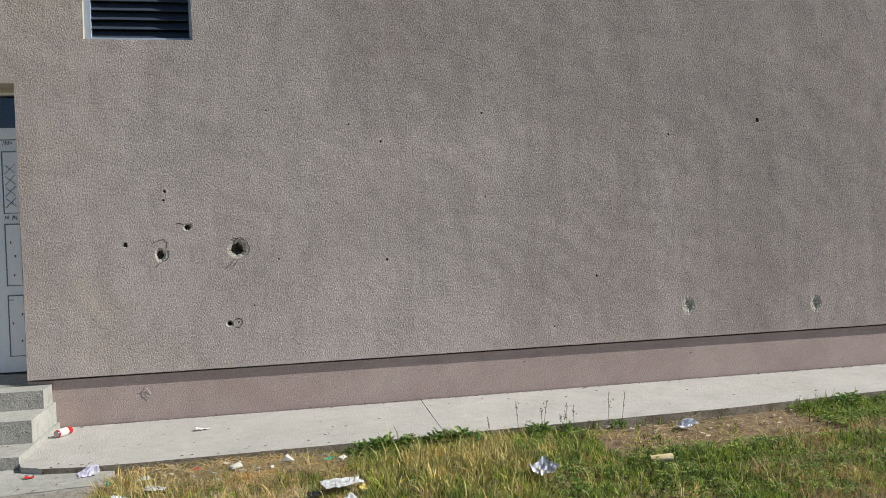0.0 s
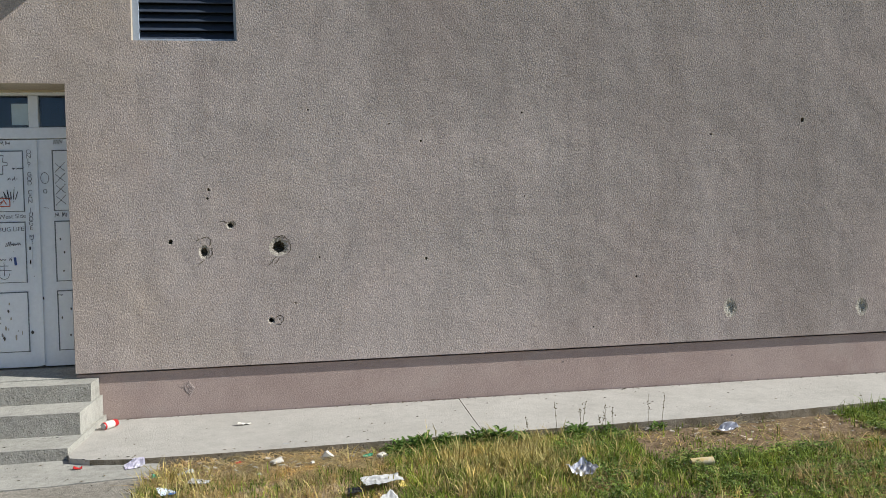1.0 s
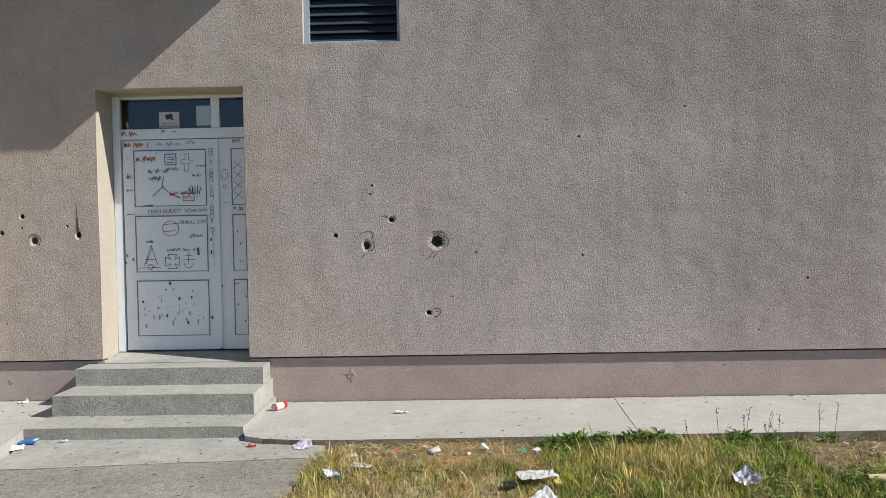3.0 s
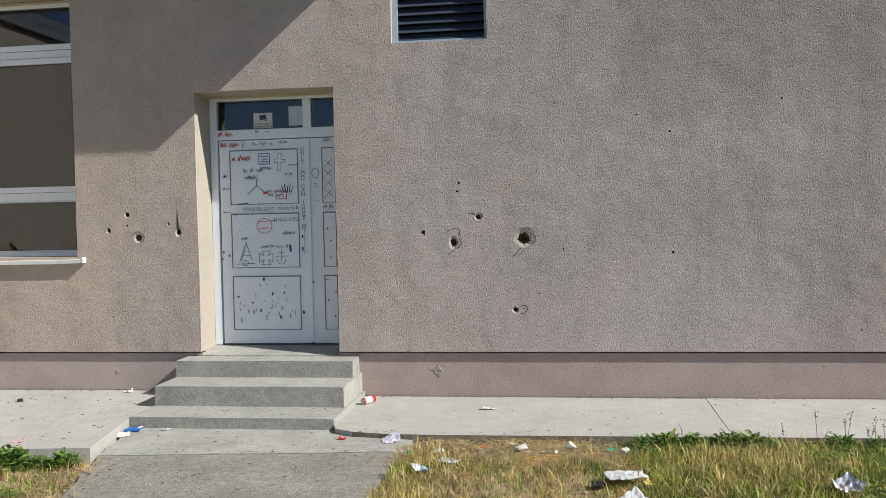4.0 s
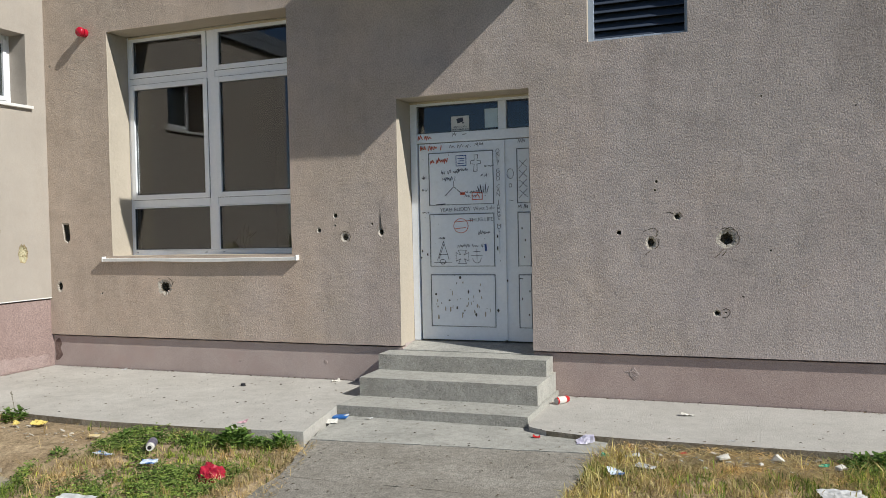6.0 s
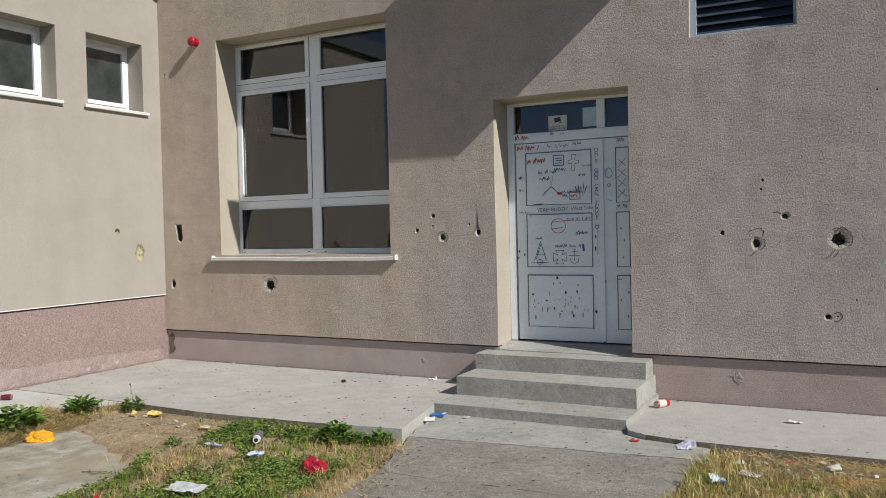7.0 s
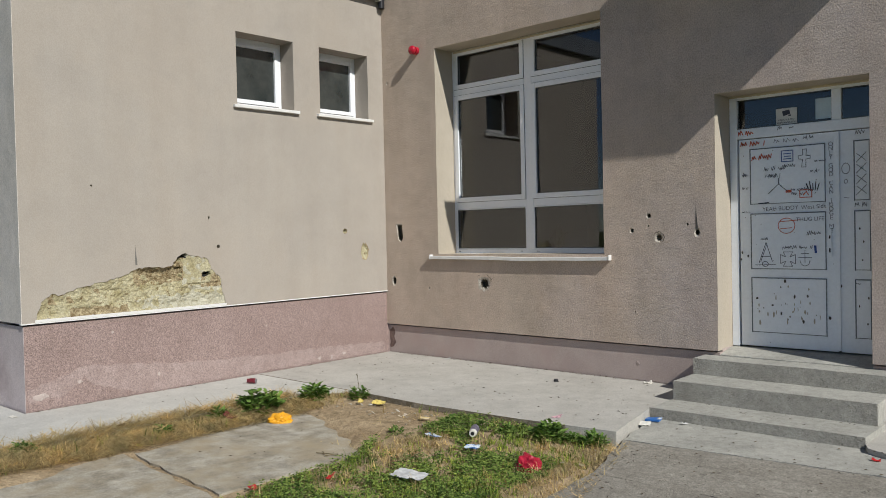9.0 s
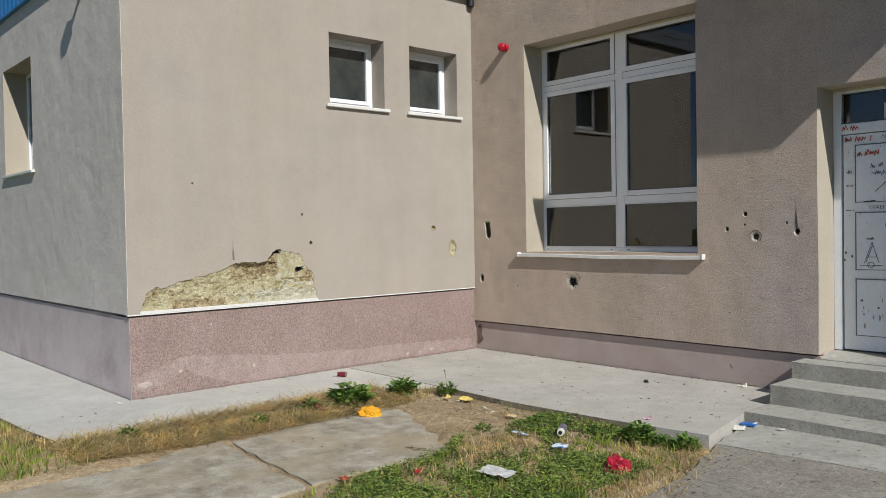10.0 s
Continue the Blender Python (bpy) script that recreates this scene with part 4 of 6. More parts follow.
scrawl([[(cu + a, cv + b) for a, b in ((-0.045, 0.07), (0.045, 0.07), (0.02, 0.02), (0.07, 0.045), (0.07, -0.045), (0.02, -0.02), (0.045, -0.07), (-0.045, -0.07), (-0.02, -0.02), (-0.07, -0.045), (-0.07, 0.045), (-0.02, 0.02), (-0.045, 0.07))]], 0.0045, M_INK, "outlined marker cross")
cu = -2.82
scrawl([ring_line(cu, 1.32, 0.045, 0.05, 10, 180, 360), [(cu - 0.06, 1.35), (cu + 0.06, 1.35)], [(cu, 1.30), (cu, 1.42)], [(cu - 0.035, 1.39), (cu + 0.035, 1.39)]], 0.0045, M_INK)
scrawl([[(-2.725, 1.46), (-2.72, 1.40)]], 0.022, M_BLUEINK)
for k in range(4):
    z = 1.93 + 0.1 * k
    scrawl([[(-2.355, z), (-2.27, z + 0.09)], [(-2.35, z + 0.08), (-2.27, z + 0.01)]], 0.0045, M_INK, "", leaf_b)
scrawl(doodle(-2.37, 1.82, 0.11, 0.045, 5, W) + doodle(-2.36, 2.48, 0.08, 0.05, 4, W) + doodle(-2.37, 1.1, 0.06, 0.02, 3, W), 0.0045, M_INK, "", leaf_b)
scrawl([ring_line(-2.445, 2.18, 0.035, 0.05), ring_line(-2.445, 2.06, 0.015, 0.018), [(-2.46, 1.91), (-2.42, 1.905)]], 0.0045, M_INK, "", leaf_b)
# kick marks and scuffs
M_KICK = plain("brown_kick_dirt", (0.46, 0.42, 0.35), 0.9)
for _ in range(22):
    u, v = W.uniform(-3.28, -2.68), W.gauss(0.84, 0.09)
    if 0.66 < v < 1.08:
        smudge(u, v, W.uniform(0.004, 0.012), W.uniform(0.010, 0.038), M_KICK, W)
for _ in range(15):
    u, v = W.uniform(-3.3, -2.66), W.gauss(0.86, 0.13)
    if not 0.62 < v < 1.13:
        continue
    s = W.choice((0.005, 0.007, 0.009, 0.012))
    smudge(u, v, s, s * W.uniform(0.8, 2.2), W.choice((M_SCUFF, M_SCUFF, M_GREYSCUFF)), W)
for _ in range(26):
    smudge(W.uniform(-3.42, -2.56), W.uniform(0.5, 2.5), W.choice((0.003, 0.004, 0.006)), W.choice((0.003, 0.005, 0.008)), W.choice((M_SCUFF, M_GREYSCUFF)), W)
for u, v, s in ((-2.50, 1.085, 0.016), (-2.60, 0.78, 0.018), (-2.52, 0.52, 0.018), (-3.43, 1.40, 0.013), (-3.37, 1.36, 0.013), (-3.01, 1.12, 0.017), (-2.80, 0.98, 0.013), (-2.84, 0.73, 0.016), (-3.05, 0.80, 0.015), (-3.44, 1.33, 0.01)):
    smudge(u, v, s * 0.8, s * 1.3, M_SCUFF, W)
for u, v in ((-2.30, 1.5), (-2.31, 1.33), (-2.27, 0.74), (-2.26, 0.98), (-2.33, 1.62), (-2.34, 0.9)):
    smudge(u, v, 0.008, 0.014, M_SCUFF, W, leaf_b)

M_PAPER = plain("white_paper", (0.74, 0.74, 0.72), 0.8)
M_BLUEPAPER = plain("pale_blue_paper", (0.55, 0.68, 0.76), 0.8)
sign = thing("camera_sign", "white video surveillance sign behind the fanlight", "sign", (-2.985, DY + 0.026, 2.650))
part("card", box(-0.10, 0.10, 0.0, 0.004, 0.0, 0.155, 0.001), M_PAPER, sign)
bm = bmesh.new()
bmesh.ops.create_cone(bm, cap_ends=True, segments=14, radius1=0.026, radius2=0.022, depth=0.07, matrix=pose(0.0, -0.002, 0.11, 0, 78, 0))
for v in bm.verts:
    v.co.y = -0.001 + v.co.y * 0.05
part("camera_symbol", bm, M_INK, sign)
part("symbol_arm", box(0.02, 0.045, -0.002, -0.0005, 0.075, 0.088), M_INK, sign)
for k, words in enumerate(("OBJEKAT JE POD", "VIDEO NADZOROM")):
    curve = bpy.data.curves.new("writing", "FONT")
    curve.body, curve.size, curve.align_x, curve.extrude = words, 0.0205, "CENTER", 0.0003
    tmp = new("tmp", curve)
    bpy.context.view_layer.update()
    me = bpy.data.meshes.new_from_object(tmp.evaluated_get(bpy.context.evaluated_depsgraph_get()))
    bpy.data.objects.remove(tmp)
    me.materials.clear()
    me.materials.append(M_INK)
    ob = new("writing", me)
    ob.parent, ob.matrix_local = sign, pose(0.0, -0.0008, 0.036 - 0.026 * k, 90, 0, 0)
sheet_ob = tagged(link_mesh("paper_sheet", box(-2.715, -2.575, DY + 0.0285, DY + 0.030, 2.665, 2.86), M_BLUEPAPER), "pale blue paper sheet stuck on the fanlight glass", "paper")

# ---------------------------------------------------------------- siren
siren = thing("alarm_siren", "glossy red round alarm siren on the facade", "siren", (-7.605, 0, 4.07))
bm = bmesh.new()
bmesh.ops.create_cone(bm, cap_ends=True, segments=24, radius1=0.05, radius2=0.05, depth=0.05, matrix=pose(0, -0.025, 0, 90))
part("base", bm, M_RED, siren)
bm = bmesh.new()
bmesh.ops.create_uvsphere(bm, u_segments=24, v_segments=14, radius=0.058, matrix=Matrix.Translation((0, -0.085, 0)) @ Matrix.Diagonal((1, 0.75, 1, 1)))
part("dome", bm, M_RED, siren, smooth=True)

# ---------------------------------------------------------------- entrance steps
steps = thing("entrance_steps", "three rough cast concrete steps before the door", "steps", (0, 0, 0))
for k, (yf, z0, z1, xa, xb) in enumerate(((-1.13, -0.15, 0.05, -3.70, -1.905), (-0.70, 0.0505, 0.228, -3.68, -1.93), (-0.26, 0.2285, 0.385, -3.685, -1.955))):
    rs = random.Random(20 + k)
    poly = [(xa, 0.03), (xa, yf), (xb, yf), (xb - 0.005, 0.03)]
    bm = solid_poly(poly, z0, z1, 0.002, 0.18, rs, 0.005)
    step = part("step", bm, [M_STEP, M_RISER], steps)
    for f in step.data.polygons:
        f.material_index = 1 if f.normal.y < -0.5 else 0

# ---------------------------------------------------------------- ground and slabs
def grid_axis(lo, hi, step, far):
    mid = list(np.arange(lo, hi, step))
    return [lo - far, lo - far / 4, lo - far / 16, lo - 2] + mid + [hi, hi + 2, hi + far / 16, hi + far / 4, hi + far]


SLABS = [(-9, 1), (-9, -6), (-6.9, -5.9), (-6.85, -2.9), (-6.7, -2.5), (-6.45, -2.2), (-3.5, -2.07), (-3.18, -2.95), (-2.6, -12), (-1.1, -12), (-1.26, -3.1), (-1.2, -1.43),
         (0.5, -1.37), (3.7, -1.3), (5.4, -1.14), (12, -1.1), (12, 1)]


def ground_z(x, y):
    z = -0.085 + 0.018 * noise.noise((x * 1.3, y * 1.3, 0)) + 0.008 * noise.noise((x * 5, y * 5, 2))
    if x > -1.25:
        z += 0.03
    if x < -6.2 and y < -5.0:
        z += 0.04 * min(1.0, (-5.0 - y) / 0.5)
    if x < -3.3:
        z += 0.028
    if x < -6.2:
        z += 0.06 * min(1.0, (-6.2 - x) / 0.45)
    if -6.7 < x < -4.2 and -3.9 < y < -2.1:                # soil drifted over the old slab
        z += 0.045 * max(0.0, min(1.0, ((y + 3.0) + 0.536 * (x + 6.3)) / 0.35 + 0.4 * noise.noise((x * 3, y * 3, 7)))) * min(1.0, (-4.2 - x) / 0.3)
    if inside((x, y), SLABS):
        z = -0.12
    return z


xs, ys = grid_axis(-9.0, 8.0, 0.1, 400), grid_axis(-8.0, 0.3, 0.1, 400)
gv = [(x, y, ground_z(x, y)) for y in ys for x in xs]
nx = len(xs)
gf = [(j * nx + i, j * nx + i + 1, (j + 1) * nx + i + 1, (j + 1) * nx + i) for j in range(len(ys) - 1) for i in range(nx - 1)]
me = bpy.data.meshes.new("ground")
me.from_pydata(gv, [], gf)
me.materials.append(M_SOIL)
me.materials.append(M_FARGROUND)
me.materials.append(M_EARTH)
me.polygons.foreach_set("material_index", [(2 if gv[f[0]][0] + 1.2 * noise.noise((gv[f[0]][0] * 1.1, gv[f[0]][1] * 1.1, 14)) > 0.9 else 0) if -9 < gv[f[0]][0] < 7.5 and gv[f[0]][1] > (-4.6 if gv[f[0]][0] > -3 else -7.0) + 1.6 * noise.noise((gv[f[0]][0] * 0.8, gv[f[0]][1] * 0.8, 5)) else 1 for f in gf])
me.polygons.foreach_set("use_smooth", [True] * len(me.polygons))
tagged(new("ground", me), "dry trodden soil with sparse turf", "ground", kind="structure")

G = random.Random(8)
apron = thing("pavement_north", "pale concrete apron along the facade", "pavement", (0, 0, 0), kind="structure")
part("slab", solid_poly([(-1.94, 0.016), (-1.902, -1.13), (-1.86, -1.24), (-1.70, -1.33), (-1.41, -1.385), (-1.0, -1.395), (0.5, -1.36), (1.22, -1.35), (1.26, 0.016)], -0.2, 0.0, 0.0025, 0.2, G), M_APRON, apron)
part("slab", solid_poly([(1.2645, 0.016), (1.2245, -1.35), (2.3, -1.33), (3.7, -1.29), (4.6, -1.2), (5.4, -1.13), (12.0, -1.1), (12.0, 0.016)], -0.2, 0.003, 0.0025, 0.2, G), M_APRON, apron)
apron2 = thing("pavement_west", "pale concrete apron round the inner corner", "pavement", (0, 0, 0), kind="structure")
part("slab", solid_poly([(-8.268, 0.016), (-8.268, -2.15), (-6.47, -2.17), (-5.5, -2.22), (-4.4, -2.16), (-3.50, -2.05), (-3.705, -1.1), (-3.705, 0.016)], -0.2, 0.04, 0.0025, 0.2, G), M_APRON, apron2)
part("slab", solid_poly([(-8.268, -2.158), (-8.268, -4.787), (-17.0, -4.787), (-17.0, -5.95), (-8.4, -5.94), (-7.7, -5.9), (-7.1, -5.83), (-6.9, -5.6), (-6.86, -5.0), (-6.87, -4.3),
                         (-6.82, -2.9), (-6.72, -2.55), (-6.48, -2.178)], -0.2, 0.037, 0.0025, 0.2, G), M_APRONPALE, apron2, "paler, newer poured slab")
for ob in [c for p in (apron, apron2) for c in p.children]:
    ob.data.materials.append(M_CURB)
    for f in ob.data.polygons:
        f.material_index = 1 if abs(f.normal.z) < 0.5 and f.center.x < -3.9 or abs(f.normal.z) < 0.5 and f.center.x > -1.7 else 0
path = thing("path", "grey cracked concrete path leading to the steps", "path", (0, 0, 0), kind="structure")
for poly, z in (([(-3.70, -1.0), (-3.495, -1.95), (-1.20, -1.72), (-1.2, -1.40), (-1.55, -1.33), (-1.9, -1.1), (-1.9, -1.0)], -0.042), ([(-3.495, -1.953), (-3.20, -2.88), (-1.27, -2.80), (-1.205, -1.723)], -0.046),
                ([(-3.198, -2.888), (-2.60, -12.0), (-1.1, -12.0), (-1.27, -2.812)], -0.043)):
    part("slab", solid_poly(poly, -0.2, z, 0.012, 0.12, G, 0.006), M_STEP if poly[0][1] > -1.5 else M_PATH, path)
old = thing("pavement_old", "old sunken concrete slabs dusted with soil", "pavement", (0, 0, 0), kind="structure")
part("slab", solid_poly([(-6.42, -4.68), (-4.86, -4.83), (-4.88, -3.55), (-5.3, -2.75), (-6.5, -2.85)], -0.2, -0.035, 0.02, 0.12, G, 0.003), M_OLD, old)
part("slab", solid_poly([(-6.38, -4.75), (-4.83, -4.90), (-4.4, -8.0), (-6.15, -8.0), (-6.22, -6.2)], -0.2, -0.03, 0.02, 0.12, G, 0.003), M_OLD, old)
part("joint_soil", solid_poly([(-6.45, -4.60), (-4.8, -4.76), (-4.8, -4.97), (-6.45, -4.82)], -0.2, -0.052, 0.012, 0.08, G, 0.008), M_SOIL, old, "brown soil in the joint of the slabs")
OLD = [(-6.4, -4.6), (-6.2, -8), (-4.45, -8), (-4.85, -3.6), (-5.3, -2.8), (-6.45, -2.85)]


# ---------------------------------------------------------------- plants
def blades(name, roots, lengths, widths, leans, mat, label, seed, bend=0.5, belly=0.8):
    """Many grass blades in one mesh: two-segment tapered strips."""
    rng = np.random.default_rng(seed)
    n = len(roots)
    az = rng.uniform(0, 2 * np.pi, n)
    out = np.stack([np.cos(az), np.sin(az), 0 * az], 1)
    tw = az + rng.uniform(0.6, 2.5, n)
    side = np.stack([np.cos(tw), np.sin(tw), 0 * tw], 1)
    L, w, lean = lengths[:, None], widths[:, None], leans[:, None]
    up = np.array([0, 0, 1.0])
    mid = roots + L * 0.55 * (up * np.cos(lean) + out * np.sin(lean))
    l2 = lean + bend * rng.uniform(0.2, 1.6, n)[:, None]
    tip = mid + L * 0.5 * (up * np.cos(l2) + out * np.sin(l2))
    tip[:, 2] = np.maximum(tip[:, 2], roots[:, 2] + 0.004)
    v = np.stack([roots - side * w / 2, roots + side * w / 2, mid - side * w * belly / 2, mid + side * w * belly / 2, tip], 1).reshape(-1, 3)
    b = np.arange(n) * 5
    faces = np.concatenate([np.stack([b, b + 1, b + 3, b + 2], 1).ravel(), np.stack([b + 2, b + 3, b + 4], 1).ravel()])
    starts = np.concatenate([np.arange(n) * 4, 4 * n + np.arange(n) * 3])
    totals = np.concatenate([np.full(n, 4), np.full(n, 3)])
    m = bpy.data.meshes.new(name)
    m.vertices.add(5 * n)
    m.vertices.foreach_set("co", v.ravel())
    m.loops.add(len(faces))
    m.loops.foreach_set("vertex_index", faces.astype(np.int32))
    m.polygons.add(2 * n)
    m.polygons.foreach_set("loop_start", starts.astype(np.int32))
    m.update(calc_edges=True)
    m.validate()
    m.materials.append(mat)
    return tagged(new(name, m), label, "grass", kind="stuff")


def field(x, y, s, o):
    return noise.noise((x * s, y * s, o)) + 0.5 * noise.noise((x * s * 2.3, y * s * 2.3, o + 5))


def on_solid(x, y):
    return inside((x, y), SLABS)


def lawn_weights(x, y):
    """How much green, dry and matted growth stands at a place."""
    f = field(x, y, 1.3, 3.0)
    if x > -1.3:                                           # the strip before the facade
        edge = -1.4 - y
        green = max(0.0, min(1.0, 0.55 + 0.9 * f)) * (0.15 if x < 0.3 and edge < 0.55 else 1.0)
        dry = max(0.0, min(1.0, 0.30 - 0.9 * f))
        if x < 0.6 and edge < 0.42 + 0.12 * f:
            dry *= 0.22
            green *= 0.12
        elif x < 0.35:
            dry += 0.9
            green *= 0.45 if f < 0.25 else 1.0
        if 0.45 < x < 1.4:
            green += 0.35
        if 0.9 < x < 1.9 and edge < 1.1:
            dry += 0.7 * math.exp(-((x - 1.45) / 0.35) ** 2)
        if 1.7 < x < 3.4:
            green += 0.5
            dry *= 0.35
        if 2.3 < x < 5.0 and edge < 0.85 + 0.15 * f - 0.03 * (x - 2.3):
            green *= 0.06
            dry *= 0.12
        if x > 4.25 and y > -1.75 + 0.1 * (x - 4.25):
            green, dry = 1.4, 0.02
        if x > 3.6 and y < -1.9:
            dry += 0.35
        if x > 2.9 and y < -2.55 + 0.25 * f:
            dry, green = 0.9, green * 0.15
        return green, dry
    if x < -6.3 or y < -4.95 or inside((x, y), OLD):       # beside the wing
        if inside((x, y), OLD):
            return 0.0, 0.0
        g = 1.2 if y < -5.6 and x < -6.2 else 0.12
        return g * max(0, 0.7 + f), max(0.0, 0.8 - 0.5 * f)
    if (y > -2.75 and x < -4.6) or (y > -3.3 and x < -4.85):
        return 0.01, 0.03 + max(0, -f) * 0.12
    if math.hypot(x + 4.62, (y + 3.25) * 0.8) < 0.32:       # a dry tussock beside the bare soil
        return 0.06, 0.85
    side = -3.45 - 0.33 * (y + 2.1)                        # the path's edge
    d = 0.9 * math.exp(-((x - side) / 0.28) ** 2) + max(0, 0.25 - 0.8 * f)
    return max(0.0, min(1.0, 0.5 + 0.5 * f)) * (0.35 if x > side - 0.25 else 1.0), d


def scatter(boxes, count, which, seed):
    rng = random.Random(seed)
    out = []
    for x0, x1, y0, y1, share in boxes:
        for _ in range(int(count * share)):
            x, y = rng.uniform(x0, x1), rng.uniform(y0, y1)
            if not on_solid(x, y) and not inside((x, y), OLD) and rng.random() < lawn_weights(x, y)[which]:
                for _ in range(rng.randint(4, 9)):
                    a, b = x + rng.gauss(0, 0.018), y + rng.gauss(0, 0.018)
                    out.append((a, b, ground_z(a, b) - 0.004))
    return np.array(out)


ZONES = [(-1.3, 6.5, -3.9, -1.12, 0.62), (-7.2, -3.0, -5.2, -2.0, 0.26), (-9.0, -5.8, -7.4, -5.0, 0.12), (-1.3, 7.5, -8.0, -3.9, 0.30), (-4.6, -2.6, -8.0, -4.9, 0.10)]
rng = np.random.default_rng(3)


def tufted(roots, scale, o):
    """How high the growth stands round each root: tufts and low spots."""
    return np.array([0.45 + 1.1 * min(1.0, max(0.0, 0.5 + 0.9 * noise.noise((x * scale, y * scale, o)))) for x, y, _ in roots])


roots = scatter(ZONES, 34000, 0, 31)
n = len(roots)
blades("grass", roots, tufted(roots, 3.1, 2.0) * rng.uniform(0.025, 0.085, n), rng.uniform(0.0035, 0.008, n), np.abs(rng.normal(0.55, 0.5, n)), M_GRASS, "short uneven green grass", 1)
roots = scatter(ZONES, 34000, 1, 32)
n = len(roots)
short = np.where((roots[:, 0] > -1.4) & (roots[:, 0] < 0.6), 0.7, 1.0)
blades("dry_grass", roots, short * tufted(roots, 3.7, 6.0) * rng.uniform(0.03, 0.10, n), rng.uniform(0.003, 0.0065, n), np.abs(rng.normal(0.85, 0.5, n)), M_DRY, "straw-coloured dry grass", 2)
# tall dry stand and tall green blades
tall = []
rr = random.Random(5)
for _ in range(1250):
    x, y = (rr.gauss(1.3, 0.38), rr.gauss(-2.0, 0.36)) if rr.random() < 0.85 else (rr.uniform(-1.1, 4.5), rr.uniform(-3.4, -2.1))
    if y < -1.42:
        tall += [(x + rr.gauss(0, 0.015), y + rr.gauss(0, 0.015), ground_z(x, y)) for _ in range(4)]
for _ in range(260):                                       # dry fringe that hangs over the path
    x, y = rr.gauss(-1.05, 0.12), rr.uniform(-3.3, -1.75)
    if not on_solid(x, y):
        tall += [(x + rr.gauss(0, 0.015), y + rr.gauss(0, 0.015), ground_z(x, y)) for _ in range(4)]
tall = np.array(tall)
n = len(tall)
blades("tall_dry_grass", tall, tufted(tall, 5.0, 9.0) * rng.uniform(0.05, 0.16, n), rng.uniform(0.002, 0.0048, n), np.abs(rng.normal(0.45, 0.45, n)), M_RIPE, "tall ripe straw-coloured grass", 4, 0.5, 1.8)
tallg = []
for _ in range(1900):
    x, y = rr.uniform(0.0, 4.6), rr.uniform(-3.5, -1.75)
    if field(x, y, 1.1, 8.0) > 0.05 and not (x > 2.2 and y > -2.3) and not x < 0.4:
        tallg += [(x + rr.gauss(0, 0.02), y + rr.gauss(0, 0.02), ground_z(x, y)) for _ in range(6)]
for _ in range(420):
    x, y = rr.uniform(4.25, 7.0), rr.uniform(-1.65, -1.12)
    if not on_solid(x, y):
        tallg += [(x + rr.gauss(0, 0.02), y + rr.gauss(0, 0.02), ground_z(x, y)) for _ in range(7)]
tallg = np.array(tallg)
n = len(tallg)
blades("tall_grass", tallg, tufted(tallg, 4.0, 12.0) * rng.uniform(0.04, 0.13, n), rng.uniform(0.003, 0.0065, n), np.abs(rng.normal(0.5, 0.45, n)), M_GRASS, "tall loose green grass", 5, 0.7)
# straw lying flat
straw = []
for x0, x1, y0, y1, c in ((-1.25, 0.7, -2.1, -1.40, 3200), (-7.0, -6.35, -5.9, -2.7, 13000), (-7.16, -6.8, -5.3, -3.1, 900), (2.4, 5.0, -2.3, -1.36, 700), (-5.4, -4.4, -3.6, -2.3, 120), (-3.8, -2.9, -3.8, -2.1, 1500)):
    for _ in range(c):
        x, y = rr.uniform(x0, x1), rr.uniform(y0, y1)
        if -3.9 < x < -2.9 and not -0.34 < x + 3.495 - 0.318 * (-1.953 - y) < 0.10:
            continue
        if -3.9 < x < -2.9:
            straw.append((x, y, (-0.04 if on_solid(x, y) else ground_z(x, y)) + rr.uniform(0.002, 0.012)))
        elif x < -6.8:
            straw.append((x, y, 0.04 + rr.uniform(0.0, 0.012)))
        elif not on_solid(x, y):
            straw.append((x, y, ground_z(x, y) + rr.uniform(0.004, 0.02)))
straw = np.array(straw)
n = len(straw)
blades("straw", straw, np.where((straw[:, 0] > -4) & (straw[:, 0] < -2.8), 0.5, 1.0) * rng.uniform(0.06, 0.22, n), rng.uniform(0.003, 0.0065, n), np.where(straw[:, 0] < -2, rng.uniform(1.05, 1.52, n), rng.uniform(1.28, 1.56, n)), M_DRY, "flattened dry straw on the soil", 6, 0.1)


